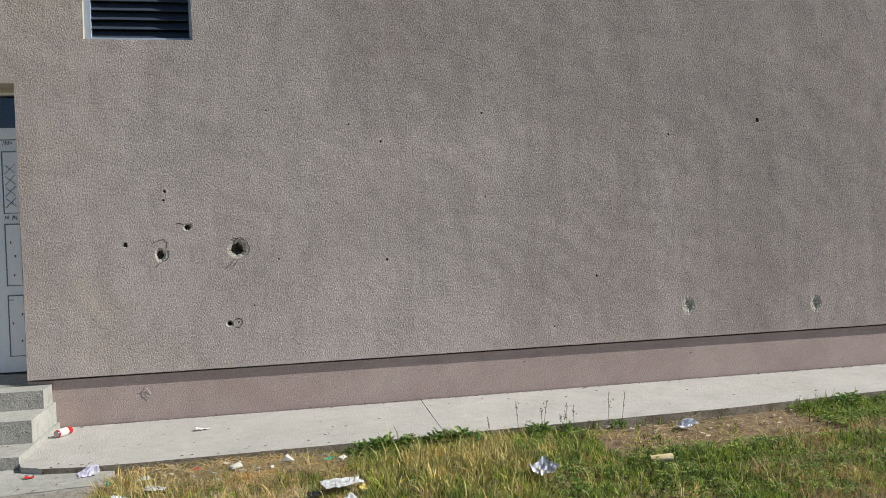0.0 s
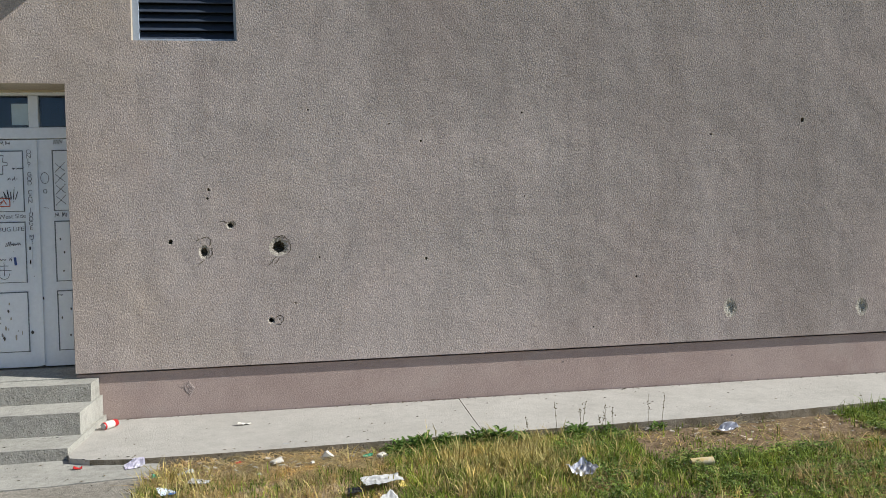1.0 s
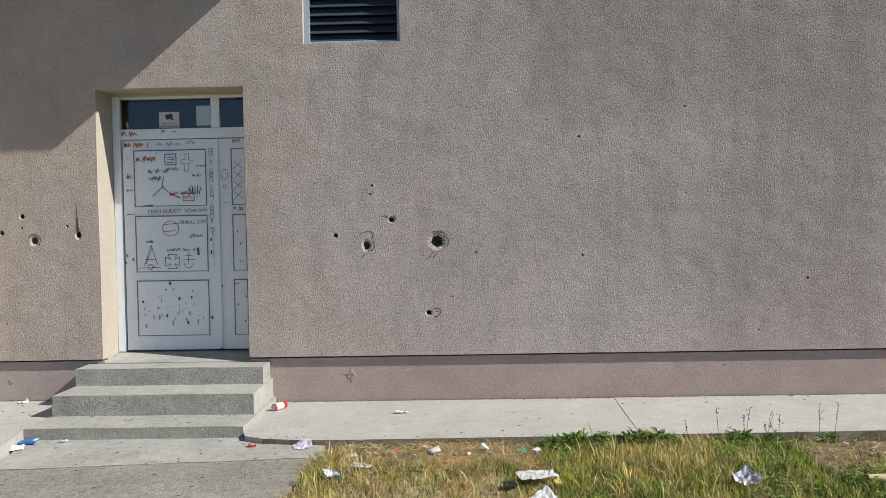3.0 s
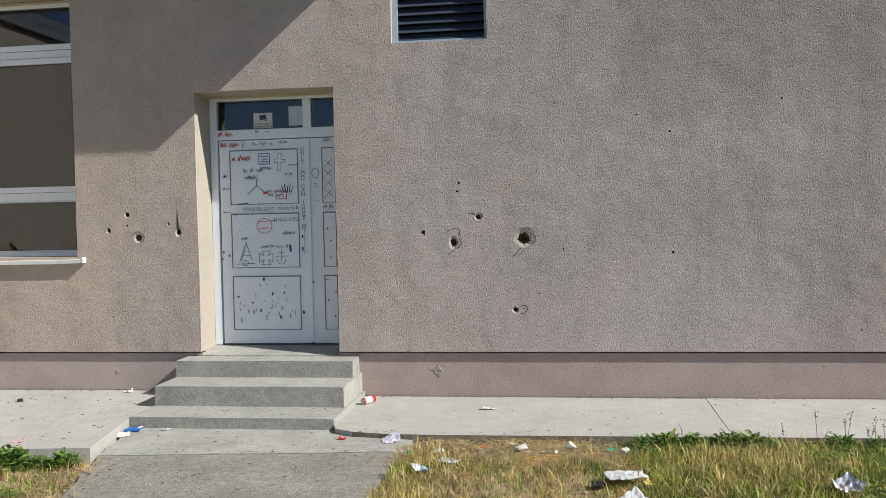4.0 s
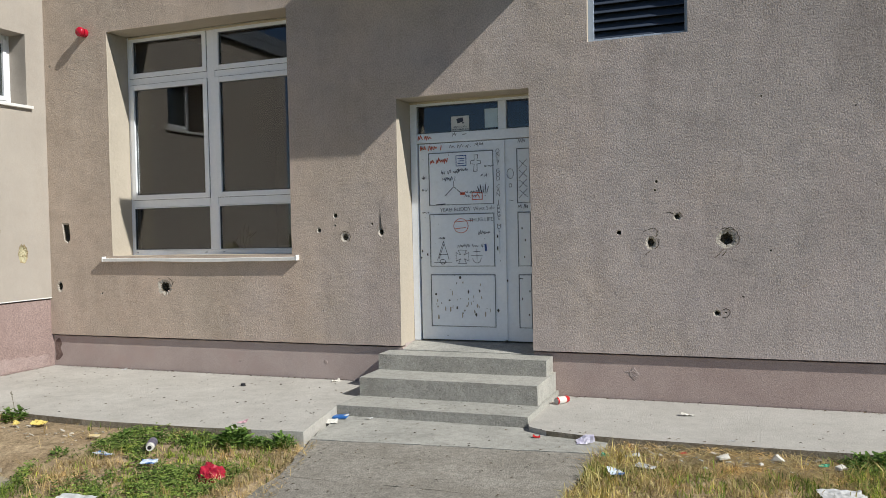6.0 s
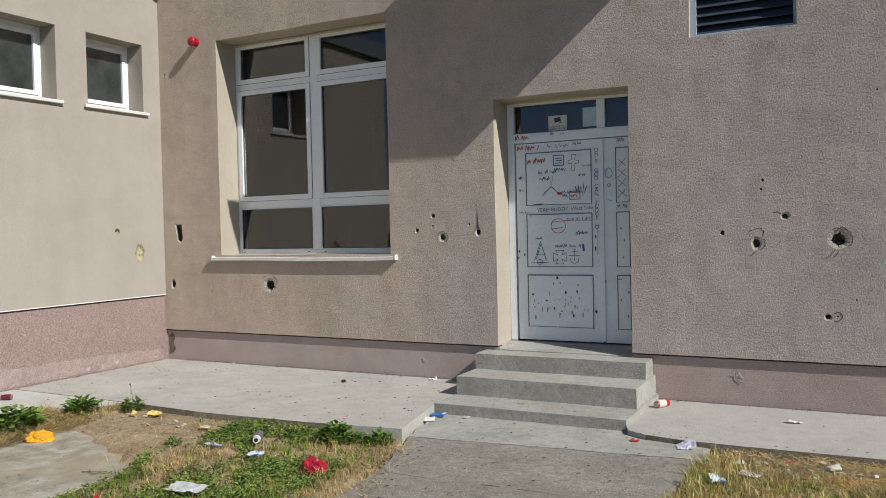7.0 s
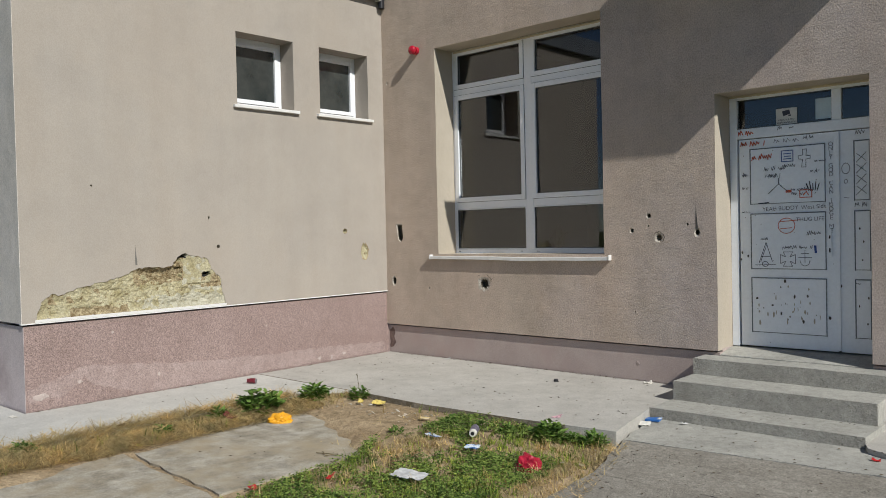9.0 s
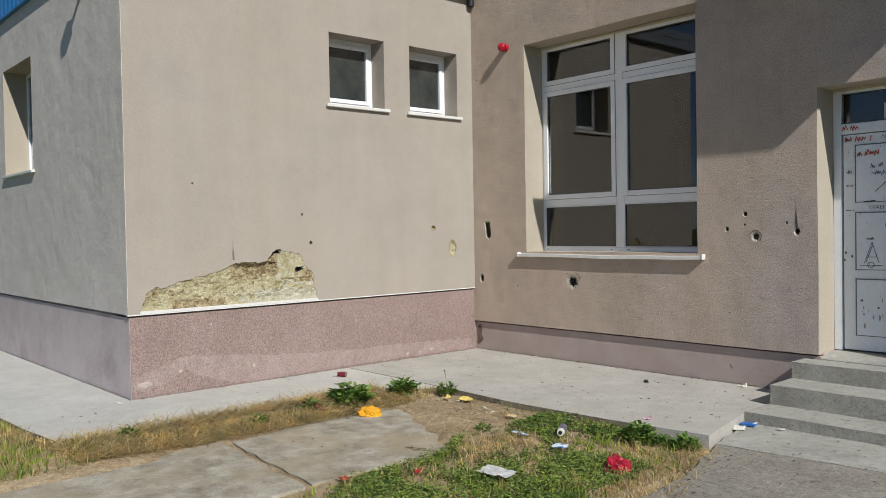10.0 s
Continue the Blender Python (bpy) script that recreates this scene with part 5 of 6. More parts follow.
def clover(boxes, seed):
    rg = random.Random(seed)
    vs, fs = [], []
    for x0, x1, y0, y1, c in boxes:
        for _ in range(c):
            x, y = rg.uniform(x0, x1), rg.uniform(y0, y1)
            side = -3.75 - 0.33 * (y + 2.1)
            if math.hypot(x + 4.62, (y + 3.25) * 0.8) < 0.30 + 0.12 * field(x, y, 3.0, 41) or (y < -3.2 and rg.random() < 0.15):
                continue
            if on_solid(x, y) or inside((x, y), OLD) or field(x, y, 1.7, 20) < rg.uniform(-0.35, 0.25) or (side < x < -2):
                continue
            z = ground_z(x, y) + rg.uniform(0.01, 0.07) * (0.7 + 0.8 * max(0.0, field(x, y, 4.0, 33)))
            a0 = rg.uniform(0, 6.3)
            for k in range(3):
                a = a0 + k * 2.094
                s = rg.uniform(0.010, 0.024)
                t = rg.uniform(-0.016, 0.014)
                b = len(vs)
                ca, sa = math.cos(a), math.sin(a)
                vs += [(x, y, z), (x + s * (ca - 0.5 * sa), y + s * (sa + 0.5 * ca), z + t), (x + 1.5 * s * ca, y + 1.5 * s * sa, z + t * 0.5), (x + s * (ca + 0.5 * sa), y + s * (sa - 0.5 * ca), z + t)]
                fs.append((b, b + 1, b + 2, b + 3))
    m = bpy.data.meshes.new("clover")
    m.from_pydata(vs, [], fs)
    m.materials.append(M_CLOVER)
    return tagged(new("clover", m), "low green clover patch", "clover", kind="stuff")


clover([(-5.0, -3.4, -4.9, -2.15, 12500), (1.6, 4.4, -3.4, -2.1, 4600), (1.6, 2.3, -2.1, -1.5, 1200), (4.2, 7.0, -2.0, -1.12, 7000), (0.4, 1.4, -1.75, -1.38, 900)], 40)


def weed(x, y, size, leaves, seed, stalks=0):
    """A leafy rosette of toothed, arching leaves."""
    rg = random.Random(seed)
    w = thing("weed", "dark green leafy weed at the concrete edge", "weed", (x, y, ground_z(x, y)), "weeds along the slabs")
    bm = bmesh.new()
    for _ in range(leaves * 5):
        a = rg.uniform(0, 6.283)
        L, wd, rise = size * rg.uniform(0.25, 0.58), size * rg.uniform(0.06, 0.12), rg.uniform(0.0, 1.5)
        spread = size * 0.7 * math.sqrt(rg.random())
        o = Vector((math.cos(a) * spread, math.sin(a) * spread, size * rg.uniform(0, 0.95) * (1 - 0.6 * spread / (0.7 * size))))
        a += rg.uniform(-1.6, 1.6)
        tilt = rg.uniform(-0.6, 0.6)
        prev = None
        for k in range(5):
            f = k / 4
            r = L * f * math.cos(rise * (1 - 0.5 * f))
            z = L * (math.sin(rise) * f - 0.45 * f * f * math.sin(rise))
            half = wd * (0.3, 1.1, 0.55, 0.9, 0.04)[k]
            c = o + Vector((math.cos(a) * r, math.sin(a) * r, z))
            s = Vector((-math.sin(a), math.cos(a), tilt)) * half
            cur = (bm.verts.new(c - s), bm.verts.new(c - Vector((0, 0, half * 0.3))), bm.verts.new(c + s))
            if prev:
                bm.faces.new((prev[0], prev[1], cur[1], cur[0]))
                bm.faces.new((prev[1], prev[2], cur[2], cur[1]))
            prev = cur
    part("leaves", bm, M_WEED, w)
    for _ in range(stalks):
        bm = bmesh.new()
        p = Vector((rg.gauss(0, size * 0.5), rg.gauss(0, size * 0.2), 0))
        h, dx = rg.uniform(0.16, 0.34), rg.uniform(-0.05, 0.05)
        bmesh.ops.create_cone(bm, cap_ends=True, segments=5, radius1=0.0022, radius2=0.0012, depth=h, matrix=Matrix.Translation(p + Vector((dx / 2, 0, h / 2))) @ Matrix.Rotation(dx / h, 4, "Y"))
        for _ in range(8):
            q = p + Vector((dx * 0.8 + rg.gauss(0, 0.008), rg.gauss(0, 0.006), h * rg.uniform(0.6, 1.02)))
            bmesh.ops.create_icosphere(bm, subdivisions=1, radius=rg.uniform(0.003, 0.006), matrix=Matrix.Translation(q))
        part("stalk", bm, M_DRYSTALK, w)
    return w


M_DRYSTALK = plain("dry_stalk", (0.16, 0.13, 0.07), 0.9)
for k, (x, y, s, c, st) in enumerate(((0.72, -1.47, 0.14, 34, 0), (0.92, -1.45, 0.11, 28, 0), (1.16, -1.46, 0.14, 36, 0), (0.55, -1.5, 0.12, 22, 0), (1.32, -1.5, 0.14, 28, 0), (1.5, -1.45, 0.10, 18, 1), (1.95, -1.45, 0.13, 22, 4), (2.2, -1.42, 0.10, 16, 3),
                                      (2.62, -1.42, 0.09, 14, 2), (-6.70, -3.22, 0.24, 46, 0), (-6.62, -2.62, 0.19, 34, 0), (-6.3, -2.30, 0.14, 22, 1), (-6.62, -2.38, 0.15, 24, 0), (-4.0, -2.28, 0.17, 40, 0),
                                      (-4.35, -2.36, 0.09, 20, 0), (-3.62, -2.20, 0.13, 30, 0), (-3.8, -2.26, 0.10, 22, 0), (-4.6, -2.42, 0.08, 14, 0), (-6.78, -5.35, 0.11, 24, 0), (-6.60, -4.28, 0.10, 20, 0), (-6.72, -3.66, 0.12, 22, 0), (4.75, -1.36, 0.14, 24, 0), (-4.9, -2.5, 0.09, 14, 0), (-5.05, -3.0, 0.08, 12, 0))):
    weed(x, y, s, c, 60 + k, st)


# ---------------------------------------------------------------- litter
def crumple(u, w, h, rng, thick=0.0015, n=12, fold=0.5):
    """A creased sheet with a torn outline: sharp folds run across it in several directions."""
    bm = bmesh.new()
    folds = [(rng.uniform(0, 3.14), rng.uniform(-0.4, 0.4), rng.uniform(0.3, 1.0) * rng.choice((-1, 1))) for _ in range(6)]
    seed = rng.uniform(0, 90)

    def height(x, y):
        s = sum(k * max(0.0, math.cos(t) * x + math.sin(t) * y - o) for t, o, k in folds)
        return h * min(1.0, abs(fold * s * 1.1 + 0.22 * noise.noise((x * 5 + seed, y * 5, 1))))

    grid = []
    for j in range(n + 1):
        row = []
        for i in range(n + 1):
            x, y = i / n - 0.5, j / n - 0.5
            edge = 1 - 0.22 * abs(noise.noise((math.atan2(y, x) * 2 + seed, 0, 0)))
            row.append(bm.verts.new((x * u * edge, y * w * edge, height(x, y) + 0.002)))
        grid.append(row)
    for j in range(n):
        for i in range(n):
            bm.faces.new((grid[j][i], grid[j][i + 1], grid[j + 1][i + 1], grid[j + 1][i]))
    bmesh.ops.recalc_face_normals(bm, faces=bm.faces[:])
    bmesh.ops.solidify(bm, geom=bm.faces[:], thickness=thick)
    return bm


def lump(r, squash, rough, rng, sub=3, freq=3.0):
    bm = bmesh.new()
    bmesh.ops.create_icosphere(bm, subdivisions=sub, radius=1.0)
    o = rng.uniform(0, 50)
    for v in bm.verts:
        d = v.co.normalized()
        k = 1 + rough * noise.noise(d * freq + Vector((o, 0, 0))) + rough * 0.5 * noise.noise(d * freq * 2.7 + Vector((0, o, 0)))
        v.co = Vector((d.x * k * r, d.y * k * r * 0.8, max(-0.3 * squash * r, d.z * k * r * squash) + 0.3 * squash * r))
    return bm


def drinks_can(x, y, z, turn, colour_a, colour_b, label, r=0.033, L=0.12, crush=0.25, seed=1):
    rg = random.Random(seed)
    c = thing("drinks_can", label, "can", (x, y, z), "dropped cans", turn=turn)
    bm = bmesh.new()
    n, m = 20, 10
    rings = []
    for j in range(m + 1):
        f = j / m
        rad = r * (0.86 if j in (0, m) else 1.0) * (1 - crush * max(0, noise.noise((f * 4, seed, 0))))
        rings.append([bm.verts.new(((f - 0.5) * L, rad * math.cos(6.2832 * k / n) * (1 + crush * 0.5 * noise.noise((f * 3, k * 0.5, seed))), r + rad * math.sin(6.2832 * k / n) * (1 - crush * 0.6 * abs(noise.noise((f * 2.5, k * 0.3, seed + 3))))))
                      for k in range(n)])
    for j, (a, b) in enumerate(zip(rings, rings[1:])):
        sides(bm, a, b, 0 if 0 < j < m * 0.62 else 1)
    part("body", bm, [colour_b, colour_a], c, smooth=True)
    for e, ring in ((-1, 0), (1, m)):
        bm = bmesh.new()
        bmesh.ops.create_cone(bm, cap_ends=True, segments=20, radius1=r * 0.84, radius2=r * 0.78, depth=0.006, matrix=pose(e * (L / 2 - 0.002), 0, r * 0.97, 0, 90 * e, 0))
        part("end", bm, M_ALU, c, "bare aluminium end")
    return c


def paper(x, y, z, turn, u, w, h, mat, label, category="paper", name="paper_scrap", seed=1, fold=0.5):
    t = thing(name, label, category, (x, y, max(z, ground_z(x, y) + 0.026)), "scattered litter", turn=turn)
    part("sheet", crumple(u, w, h, random.Random(seed), fold=fold), mat, t)
    return t


M_PACKBLUE = plain("pack_blue", (0.04, 0.17, 0.50), 0.4)
M_ALU = plain("aluminium", (0.42, 0.42, 0.44), 0.35, 0.9)
M_CANRED = plain("can_red", (0.60, 0.03, 0.03), 0.3, 0.2)
M_CANWHITE = plain("can_white", (0.72, 0.70, 0.64), 0.4)
M_CANDARK = plain("can_dark_red", (0.16, 0.02, 0.03), 0.4)
M_PURPLE = surf("can_purple", (0.06, 0.05, 0.10), (0.34, 0.32, 0.38), 26, 0.4, 50, 0.1, 0, metal=0.2)
M_FOIL = plain("foil", (0.55, 0.56, 0.62), 0.3, 0.6)
M_LILAC = surf("printed_carton", (0.48, 0.44, 0.62), (0.78, 0.76, 0.80), 22, 0.6, 50, 0.1, 0.1, 30, 0.003)
M_BLUEP = surf("blue_print", (0.50, 0.60, 0.70), (0.75, 0.78, 0.80), 30, 0.5, 50, 0.1, 0.1, 30, 0.003, stain=(0.04, 0.14, 0.36), stain_scale=13, stain_at=(0.50, 0.56))
M_WHITE = surf("white_plastic", (0.42, 0.42, 0.41), (0.66, 0.66, 0.65), 14, 0.5, 60, 0.05, 0.1, 30, 0.003)
M_YELLOW = plain("yellow_bag", (0.85, 0.40, 0.02), 0.35)
M_REDBAG = surf("red_bag", (0.22, 0.005, 0.02), (0.52, 0.02, 0.05), 22, 0.42, 50, 0.1, 0.4, 18, 0.01, spec=0.35)
M_YELP = plain("yellow_print", (0.70, 0.55, 0.15), 0.5)
M_CUP = surf("cup_print", (0.62, 0.42, 0.10), (0.74, 0.68, 0.52), 18, 0.5, 50, 0.1, 0.1, 30, 0.003)
M_GREENP = plain("green_print", (0.08, 0.38, 0.22), 0.5)
M_PINK = plain("pink_paper", (0.72, 0.45, 0.50), 0.6)
M_PLASTER = surf("foam_chunk", (0.60, 0.57, 0.50), (0.76, 0.73, 0.66), 20, 0.95, 80, 0.15, 0.5, 50, 0.006)

LR = random.Random(77)
drinks_can(-1.80, -0.31, 0.0, 60, M_CANRED, M_CANWHITE, "crushed red and white drinks can on the apron", 0.034, 0.15, 0.2, 3)
drinks_can(-7.80, -2.56, 0.038, 30, M_CANDARK, M_CANDARK, "crushed dark red can on the apron", 0.03, 0.10, 0.5, 5)
purple = drinks_can(-4.45, -2.69, 0.0, -58, M_PURPLE, M_PURPLE, "dark purple spray can lying in the clover", 0.036, 0.15, 0.06, 7)
bm = bmesh.new()
bmesh.ops.create_cone(bm, cap_ends=True, segments=20, radius1=0.033, radius2=0.026, depth=0.035, matrix=pose(0.09, 0, 0.034, 0, 90, 0))
part("cap", bm, M_CANWHITE, purple, "white plastic cap")
bm = bmesh.new()
bmesh.ops.create_cone(bm, cap_ends=True, segments=16, radius1=0.016, radius2=0.015, depth=0.004, matrix=pose(0.1085, 0, 0.034, 0, 90, 0))
part("nozzle", bm, M_BLACK, purple, "black nozzle")
paper(-1.36, -1.46, -0.038, 15, 0.14, 0.10, 0.05, M_LILAC, "crumpled white and lilac carton by the apron", "carton", "carton", 3, 0.7)
paper(-0.673, -0.506, 0.002, 20, 0.12, 0.05, 0.045, M_PLASTER, "twisted white paper scrap on the apron", seed=4)
paper(-1.76, -1.41, -0.038, 10, 0.06, 0.04, 0.03, M_CANRED, "small red wrapper scrap on the path", "wrapper", "wrapper", 5)
paper(-0.30, -1.25, 0.001, -10, 0.05, 0.02, 0.008, M_WHITE, "thin pale scrap on the apron", seed=6)
for k, (x, y, s, t) in enumerate(((-0.343, -1.70, 0.05, 30), (0.007, -1.57, 0.046, -5), (0.40, -1.66, 0.044, 50), (-0.45, -1.95, 0.02, 0), (-0.1, -1.75, 0.018, 40))):
    c = thing("foam_chunk", "pale broken chunk of facade foam in dry grass", "rubble", (x, y, ground_z(x, y) + 0.028), "broken foam chunks", turn=t)
    bm = box(-s * 0.9, s * 0.9, -s * 0.5, s * 0.5, 0, s * (0.45, 0.7, 0.55)[k % 3], s * 0.08)
    for v in bm.verts:
        v.co += Vector((noise.noise(v.co * 40 + Vector((k, 0, 0))), noise.noise(v.co * 40 + Vector((0, k, 3))), noise.noise(v.co * 40 + Vector((9, 0, k))))) * s * 0.3
        v.co.x *= 1 - 0.8 * (v.co.z / s) * (0.4 + k % 2)
        v.co.z *= 1 - 0.5 * v.co.x / s * (1 if k % 2 else -0.4)
    part("chunk", bm, M_PLASTER, c)
paper(-0.967, -1.74, -0.05, 20, 0.11, 0.07, 0.05, M_WHITE, "crumpled white paper in straw", seed=8)
paper(-0.841, -1.99, -0.05, -15, 0.14, 0.08, 0.05, M_WHITE, "crumpled white tissue in dry grass", seed=9)
paper(-1.15, -1.80, -0.05, 0, 0.06, 0.035, 0.03, M_GREENP, "green printed wrapper in dry grass", "wrapper", "wrapper", 10)
paper(-1.22, -1.70, -0.05, 30, 0.07, 0.04, 0.03, M_PINK, "faded pink wrapper in dry grass", "wrapper", "wrapper", 11)
paper(-1.009, -2.19, -0.05, 30, 0.11, 0.07, 0.06, M_BLUEP, "dark blue printed wrapper in dry grass", "wrapper", "wrapper", 12)
paper(0.30, -1.62, -0.05, 0, 0.07, 0.05, 0.03, M_GREENP, "green bottle wrapper in dry grass", "wrapper", "wrapper", 13)
paper(-0.62, -1.60, -0.055, 40, 0.05, 0.03, 0.02, M_CANRED, "small red scrap in straw", "wrapper", "wrapper", 14)
paper(0.343, -2.36, 0.0, 12, 0.26, 0.16, 0.075, M_WHITE, "folded white plastic sheet lying in grass", "plastic sheet", "plastic_sheet", 44, 0.35)
paper(0.47, -2.42, -0.04, 12, 0.05, 0.06, 0.05, M_YELP, "yellow printed corner of packaging in grass", "wrapper", "wrapper", 16)
paper(0.17, -2.45, -0.05, 0, 0.10, 0.07, 0.04, M_BLACK, "black plastic scrap in grass", "wrapper", "wrapper", 17)
paper(0.35, -2.70, -0.05, 40, 0.16, 0.10, 0.06, M_WHITE, "white torn plastic sheet in grass", seed=18)
paper(1.64, -2.48, -0.01, 25, 0.16, 0.15, 0.13, M_FOIL, "crumpled silver foil bag in grass", "wrapper", "foil_bag", 19, 0.9)
paper(3.10, -1.62, -0.045, 10, 0.17, 0.08, 0.05, M_FOIL, "flattened grey can on bare soil", "can", "crushed_can", 20, 0.8)
cup = thing("paper_cup", "crushed yellow paper cup lying in grass", "cup", (2.469, -2.47, -0.02), turn=-8)
bm = bmesh.new()
bmesh.ops.create_cone(bm, cap_ends=False, segments=20, radius1=0.028, radius2=0.04, depth=0.15, matrix=pose(0, 0, 0.03, 0, 90, 0))
for v in bm.verts:
    v.co.z *= 0.7
bmesh.ops.solidify(bm, geom=bm.faces[:], thickness=0.0015)
part("cup_wall", bm, M_CUP, cup)
# Dark plate stands for the shaded hollow of the cup.
part("cup_inside", box(0.05, 0.052, -0.025, 0.025, 0.008, 0.034, 0.0005), M_CANDARK, cup)
# left of the path
pack = thing("carton", "blue flattened cardboard pack beside the lowest step", "carton", (-3.60, -1.24, -0.039), "scattered litter", turn=8)
bm = box(-0.065, 0.065, -0.042, 0.042, 0.0, 0.02, 0.004)
for v in bm.verts:
    v.co.z += 0.16 * max(0.0, v.co.x + 0.02) * (1 if v.co.y > 0 else 0.4)
part("sleeve", bm, M_PACKBLUE, pack)
part("flap", box(0.045, 0.07, -0.035, 0.035, 0.027, 0.031, 0.001), M_PAPER, pack, "white inner flap")
paper(-3.60, -1.42, -0.038, 25, 0.12, 0.08, 0.05, M_CANWHITE, "crumpled cream paper beside a blue pack", seed=21)
paper(-3.33, -1.20, -0.038, 70, 0.06, 0.03, 0.03, M_WHITE, "small white paper scrap at the step", seed=51)
paper(-5.13, -2.57, -0.03, 20, 0.09, 0.05, 0.015, M_CUP, "pale card scrap on bare soil", seed=52)
for name, label, x, y, r, sq, mat, t in (("plastic_bag", "crumpled glossy red plastic bag in the grass", -3.58, -3.12, 0.098, 0.85, M_REDBAG, 0), ("plastic_bag", "crumpled yellow plastic bag by old slabs", -6.27, -3.30, 0.11, 0.62, M_YELLOW, 40)):
    b = thing(name, label, "bag", (x, y, ground_z(x, y) + 0.01), turn=t)
    part("bag", lump(r, sq, 0.30, LR, 4, 1.9), mat, b)
paper(-4.06, -3.84, 0.0, 10, 0.27, 0.13, 0.06, M_WHITE, "crumpled white paper towel on clover", seed=22)
paper(-4.215, -3.00, -0.005, 20, 0.12, 0.08, 0.05, M_BLUEP, "blue and white wrapper on clover", "wrapper", "wrapper", 23)
paper(-4.665, -2.96, -0.02, -10, 0.18, 0.06, 0.03, M_BLUEP, "pale blue flattened wrapper on soil", "wrapper", "wrapper", 24)
paper(-6.80, -2.30, -0.02, 50, 0.13, 0.09, 0.06, M_WHITE, "white paper between weeds", seed=25)
paper(-5.95, -2.36, -0.035, 10, 0.12, 0.10, 0.06, M_YELP, "yellow-green wrapper on soil", "wrapper", "wrapper", 26)
paper(-6.12, -2.45, -0.04, 10, 0.06, 0.04, 0.04, M_YELP, "small yellow scrap on soil", "wrapper", "wrapper", 27)
paper(-4.536, -4.15, -0.04, 0, 0.06, 0.05, 0.04, M_CANRED, "small red scrap in grass", "wrapper", "wrapper", 28)
paper(-4.759, -4.62, -0.035, 0, 0.10, 0.06, 0.03, M_CANRED, "red wrapper scrap in grass", "wrapper", "wrapper", 29)
paper(-6.60, -3.62, -0.04, 0, 0.16, 0.08, 0.06, M_CANDARK, "crushed dark can among straw", "can", "crushed_can", 30)
paper(-4.151, -1.93, 0.041, 10, 0.09, 0.05, 0.03, M_PINK, "pink and white scrap on the apron", seed=31)
paper(-7.115, -0.06, 0.041, 0, 0.08, 0.04, 0.03, M_WHITE, "white scrap at the foot of the wall", seed=32)
paper(-4.28, -0.07, 0.041, 40, 0.09, 0.07, 0.08, M_PLASTER, "pale scrap at the foot of the wall", seed=33)
paper(-8.2, -4.92, 0.038, 0, 0.10, 0.05, 0.02, M_PLASTER, "pale crumbled render by the wing's corner", seed=34)
cap = thing("bottle_cap", "small black cap lying on the apron", "cap", (-5.125, -0.53, 0.04))
bm = bmesh.new()
bmesh.ops.create_cone(bm, cap_ends=True, segments=14, radius1=0.026, radius2=0.023, depth=0.026, matrix=pose(0, 0, 0.0135))
part("cap", bm, M_BLACK, cap)
# small dry leaves and grit on the concrete
vs, fs = [], []
for x0, x1, y0, y1, z, c in ((-8.1, -3.6, -2.05, -0.1, 0.044, 330), (-8.1, -6.95, -5.6, -2.1, 0.041, 70), (-3.3, -1.4, -3.4, -1.2, -0.037, 240), (-1.7, 5.0, -1.3, -0.1, 0.006, 130), (-3.6, -2.0, -1.1, -0.75, 0.058, 60), (-6.3, -5.0, -4.6, -2.8, -0.022, 60), (-1.9, 7.0, -0.05, 0.03, 0.006, 420), (-8.2, -3.75, -0.05, 0.03, 0.045, 260), (-8.27, -8.20, -4.7, -0.1, 0.043, 300),
                             (-1.9, 5.0, -1.40, -1.30, 0.006, 120)):
    for _ in range(c):
        x, y, a, s = LR.uniform(x0, x1), LR.uniform(y0, y1), LR.uniform(0, 6.28), LR.choice((0.005, 0.007, 0.010, 0.016))
        b = len(vs)
        ca, sa = math.cos(a) * s, math.sin(a) * s
        vs += [(x - ca, y - sa, z), (x - 0.4 * sa, y + 0.4 * ca, z + s * 0.4), (x + ca, y + sa, z + 0.002), (x + 0.4 * sa, y - 0.4 * ca, z + s * 0.25)]
        fs.append((b, b + 1, b + 2, b + 3))
me = bpy.data.meshes.new("leaf_litter")
me.from_pydata(vs, [], fs)
me.materials.append(leafy("dead_leaf", (0.05, 0.04, 0.03), (0.17, 0.13, 0.08)))
tagged(new("leaf_litter", me), "small dark dead leaves and grit on concrete", "leaf litter", kind="stuff")
# stones and crumbs in the soil
vs = []
bm = bmesh.new()
for x0, x1, y0, y1, c in ((-1.2, 0.7, -2.2, -1.42, 120), (2.4, 5.2, -2.0, -1.36, 130), (-6.4, -4.6, -2.8, -2.2, 70), (-3.6, -3.2, -3.4, -2.2, 30)):
    for _ in range(c):
        x, y, s = LR.uniform(x0, x1), LR.uniform(y0, y1), LR.choice((0.003, 0.004, 0.006, 0.010))
        if not on_solid(x, y):
            bmesh.ops.create_icosphere(bm, subdivisions=1, radius=s, matrix=Matrix.Translation((x, y, ground_z(x, y) + s * 0.4)) @ Matrix.Diagonal((1, LR.uniform(0.6, 1.2), 0.6, 1)))
tagged(link_mesh("pebbles", bm, M_OLD), "pale grit and crumbs on the soil", "pebbles", kind="stuff")
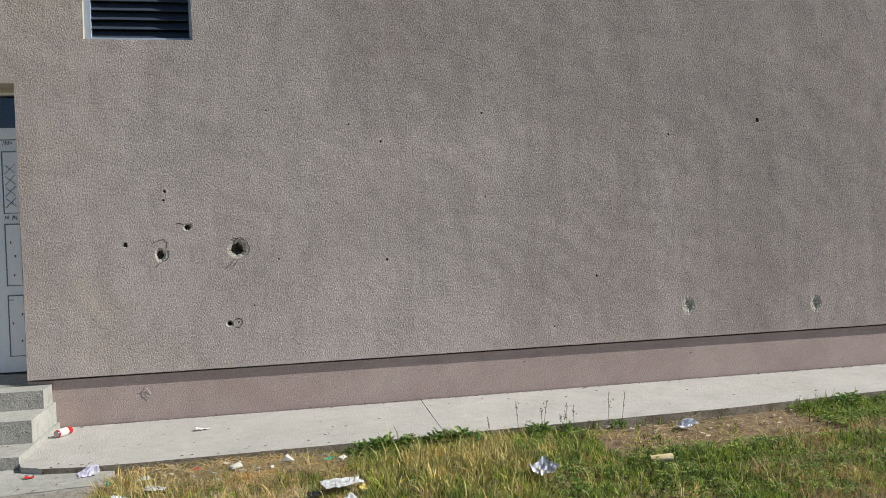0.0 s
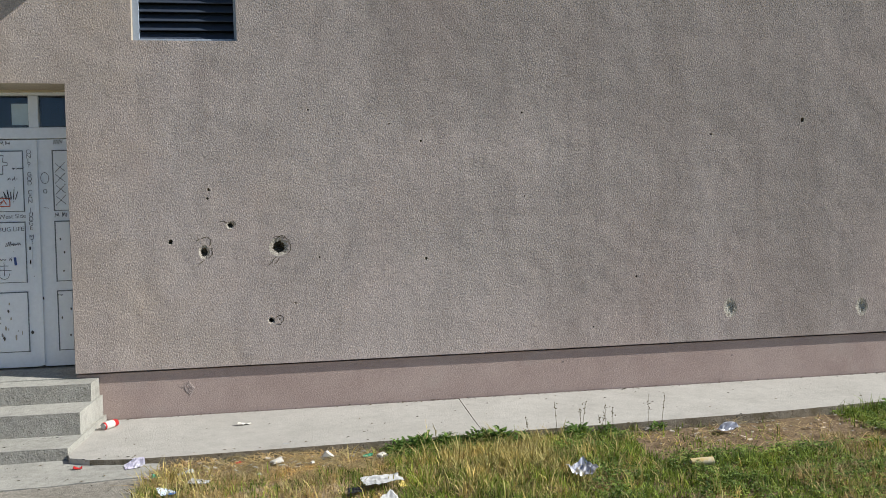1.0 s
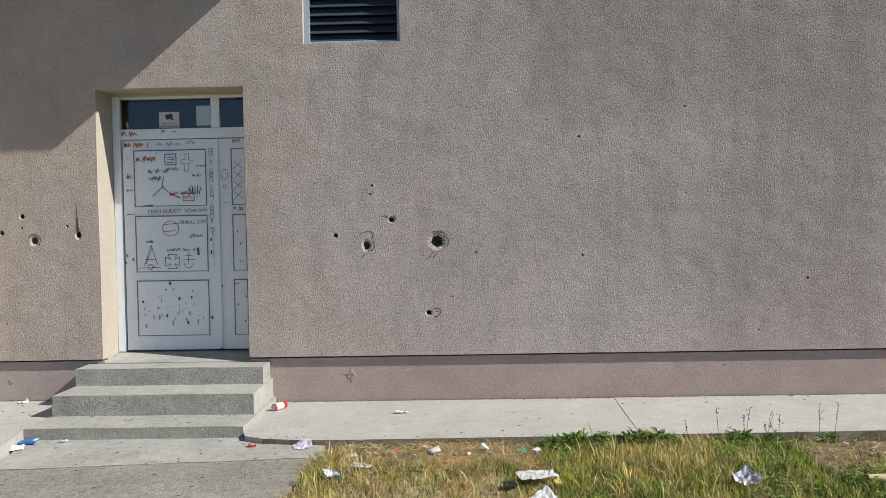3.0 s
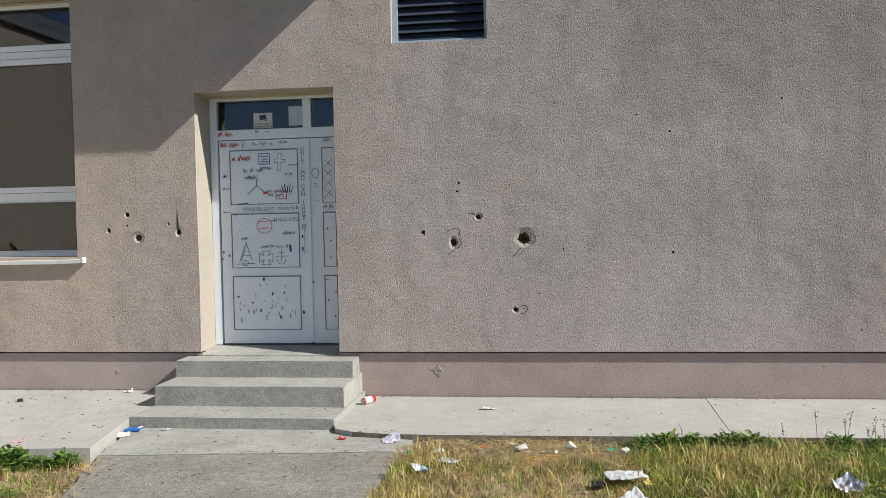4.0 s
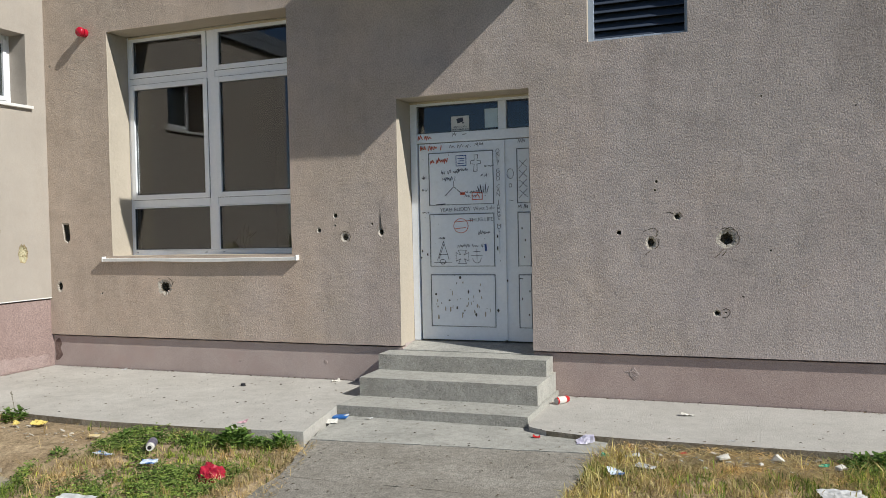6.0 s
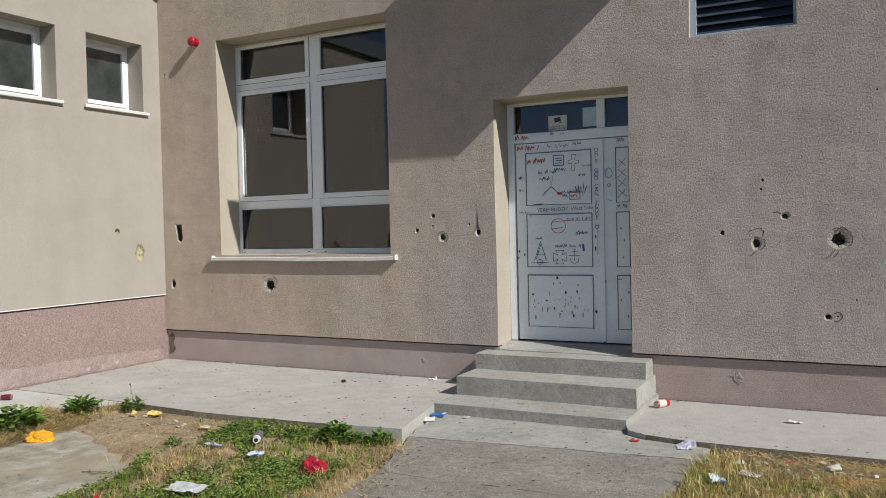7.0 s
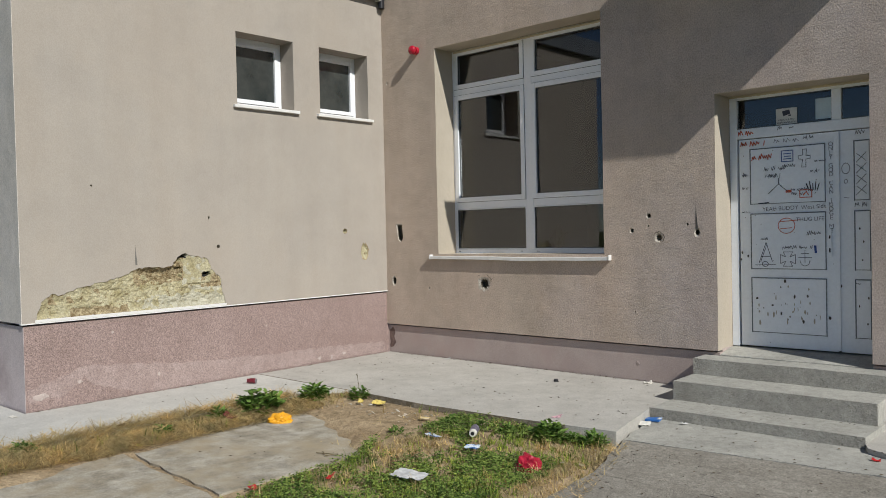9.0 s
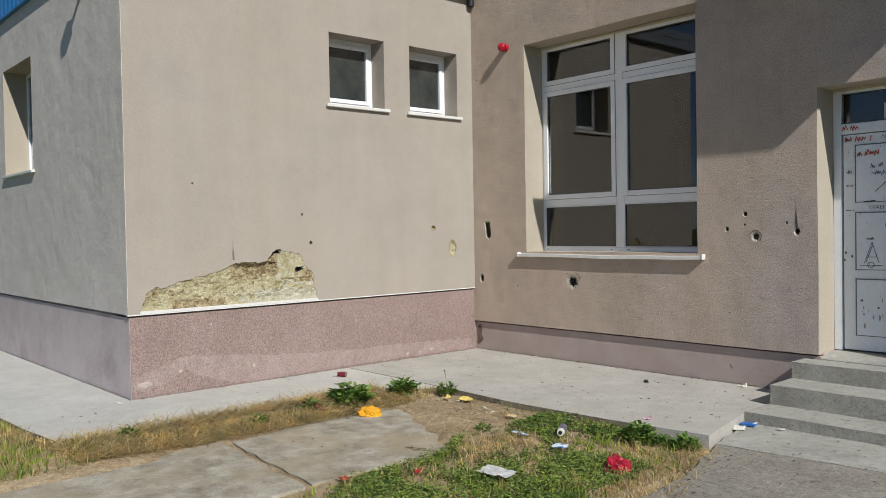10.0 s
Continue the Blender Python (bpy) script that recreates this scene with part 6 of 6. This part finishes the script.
# pale flakes of broken plaster and card trodden into the straw
vs, fs = [], []
for x0, x1, y0, y1, c in ((-1.15, 0.75, -1.85, -1.43, 170), (2.5, 4.3, -1.9, -1.4, 70), (-6.2, -4.6, -2.75, -2.25, 45), (-3.5, -3.1, -2.9, -2.1, 14)):
    for _ in range(c):
        x, y, a, size = LR.uniform(x0, x1), LR.uniform(y0, y1), LR.uniform(0, 6.28), LR.choice((0.010, 0.013, 0.018, 0.028))
        if on_solid(x, y):
            continue
        z, b, m = ground_z(x, y) + LR.uniform(0.010, 0.028), len(vs), LR.randint(4, 6)
        ring = [(size * LR.uniform(0.6, 1.1) * math.cos(a + 6.283 * k / m), 0.55 * size * LR.uniform(0.6, 1.1) * math.sin(a + 6.283 * k / m)) for k in range(m)]
        tx, ty = LR.uniform(-0.4, 0.4), LR.uniform(-0.5, 0.3)
        vs += [(x + u, y + v, z + tx * u + ty * v) for u, v in ring] + [(x + u, y + v, z - 0.004 + tx * u + ty * v) for u, v in ring]
        fs += [tuple(range(b, b + m)), tuple(range(b + 2 * m - 1, b + m - 1, -1))] + [(b + k, b + m + k, b + m + (k + 1) % m, b + (k + 1) % m) for k in range(m)]
me = bpy.data.meshes.new("plaster_flakes")
me.from_pydata(vs, [], fs)
me.materials.append(leafy("pale_flake", (0.30, 0.24, 0.17), (0.75, 0.71, 0.63), 0.9, 0.02))
tagged(new("plaster_flakes", me), "pale broken plaster flakes in straw", "rubble", kind="stuff")
twig = thing("twig", "thin dry twig on the old slab", "twig", (-5.035, -3.766, -0.028))
bm = bmesh.new()
for a, L, o in ((0.3, 0.2, 0), (1.1, 0.1, 0.05), (-0.5, 0.09, -0.04)):
    bmesh.ops.create_cone(bm, cap_ends=True, segments=6, radius1=0.004, radius2=0.002, depth=L, matrix=Matrix.Translation((o, 0, 0.006)) @ Matrix.Rotation(a, 4, "Z") @ Matrix.Rotation(radians(88), 4, "Y"))
part("branch", bm, M_DRYSTALK, twig)
# pale salt bloom low on the wing's plinth
BL = random.Random(15)
for pts in ([(-4.74, 0.12), (-4.6, 0.14), (-4.45, 0.13), (-4.3, 0.22), (-4.2, 0.32), (-4.1, 0.20), (-3.9, 0.14), (-3.6, 0.05), (-2.0, 0.06), (-0.05, 0.05),
             (-0.05, 0.18), (-1.0, 0.23), (-2.0, 0.25), (-3.0, 0.29), (-3.6, 0.36), (-4.2, 0.41), (-4.5, 0.31), (-4.74, 0.25)],):
    poly = ragged(pts, 0.05, 0.012, BL)
    bm = bmesh.new()
    sheet(bm, poly, [], SIDE, 0.0192)
    part("salt_bloom", bm, M_BLOOM, pw)
# dry stalks in a pot inside the lower window light
pot = thing("dry_plant", "withered dark plant behind the lower pane", "plant", (-5.72, 0.46, 1.42))
for k in range(9):
    bm = bmesh.new()
    p = Vector((0, 0, 0))
    for s in range(3):
        q = p + Vector((BL.uniform(-0.09, 0.09), BL.uniform(-0.01, 0.01), BL.uniform(0.04, 0.12)))
        d = q - p
        bmesh.ops.create_cone(bm, cap_ends=True, segments=5, radius1=0.006, radius2=0.004, depth=d.length, matrix=Matrix.Translation((p + q) / 2) @ d.to_track_quat("Z", "Y").to_matrix().to_4x4())
        p = q
    part("stem", bm, M_DRYSTALK, pot)
part("pot", box(-0.09, 0.09, -0.05, 0.09, -0.05, 0.02, 0.01), M_CANDARK, pot)
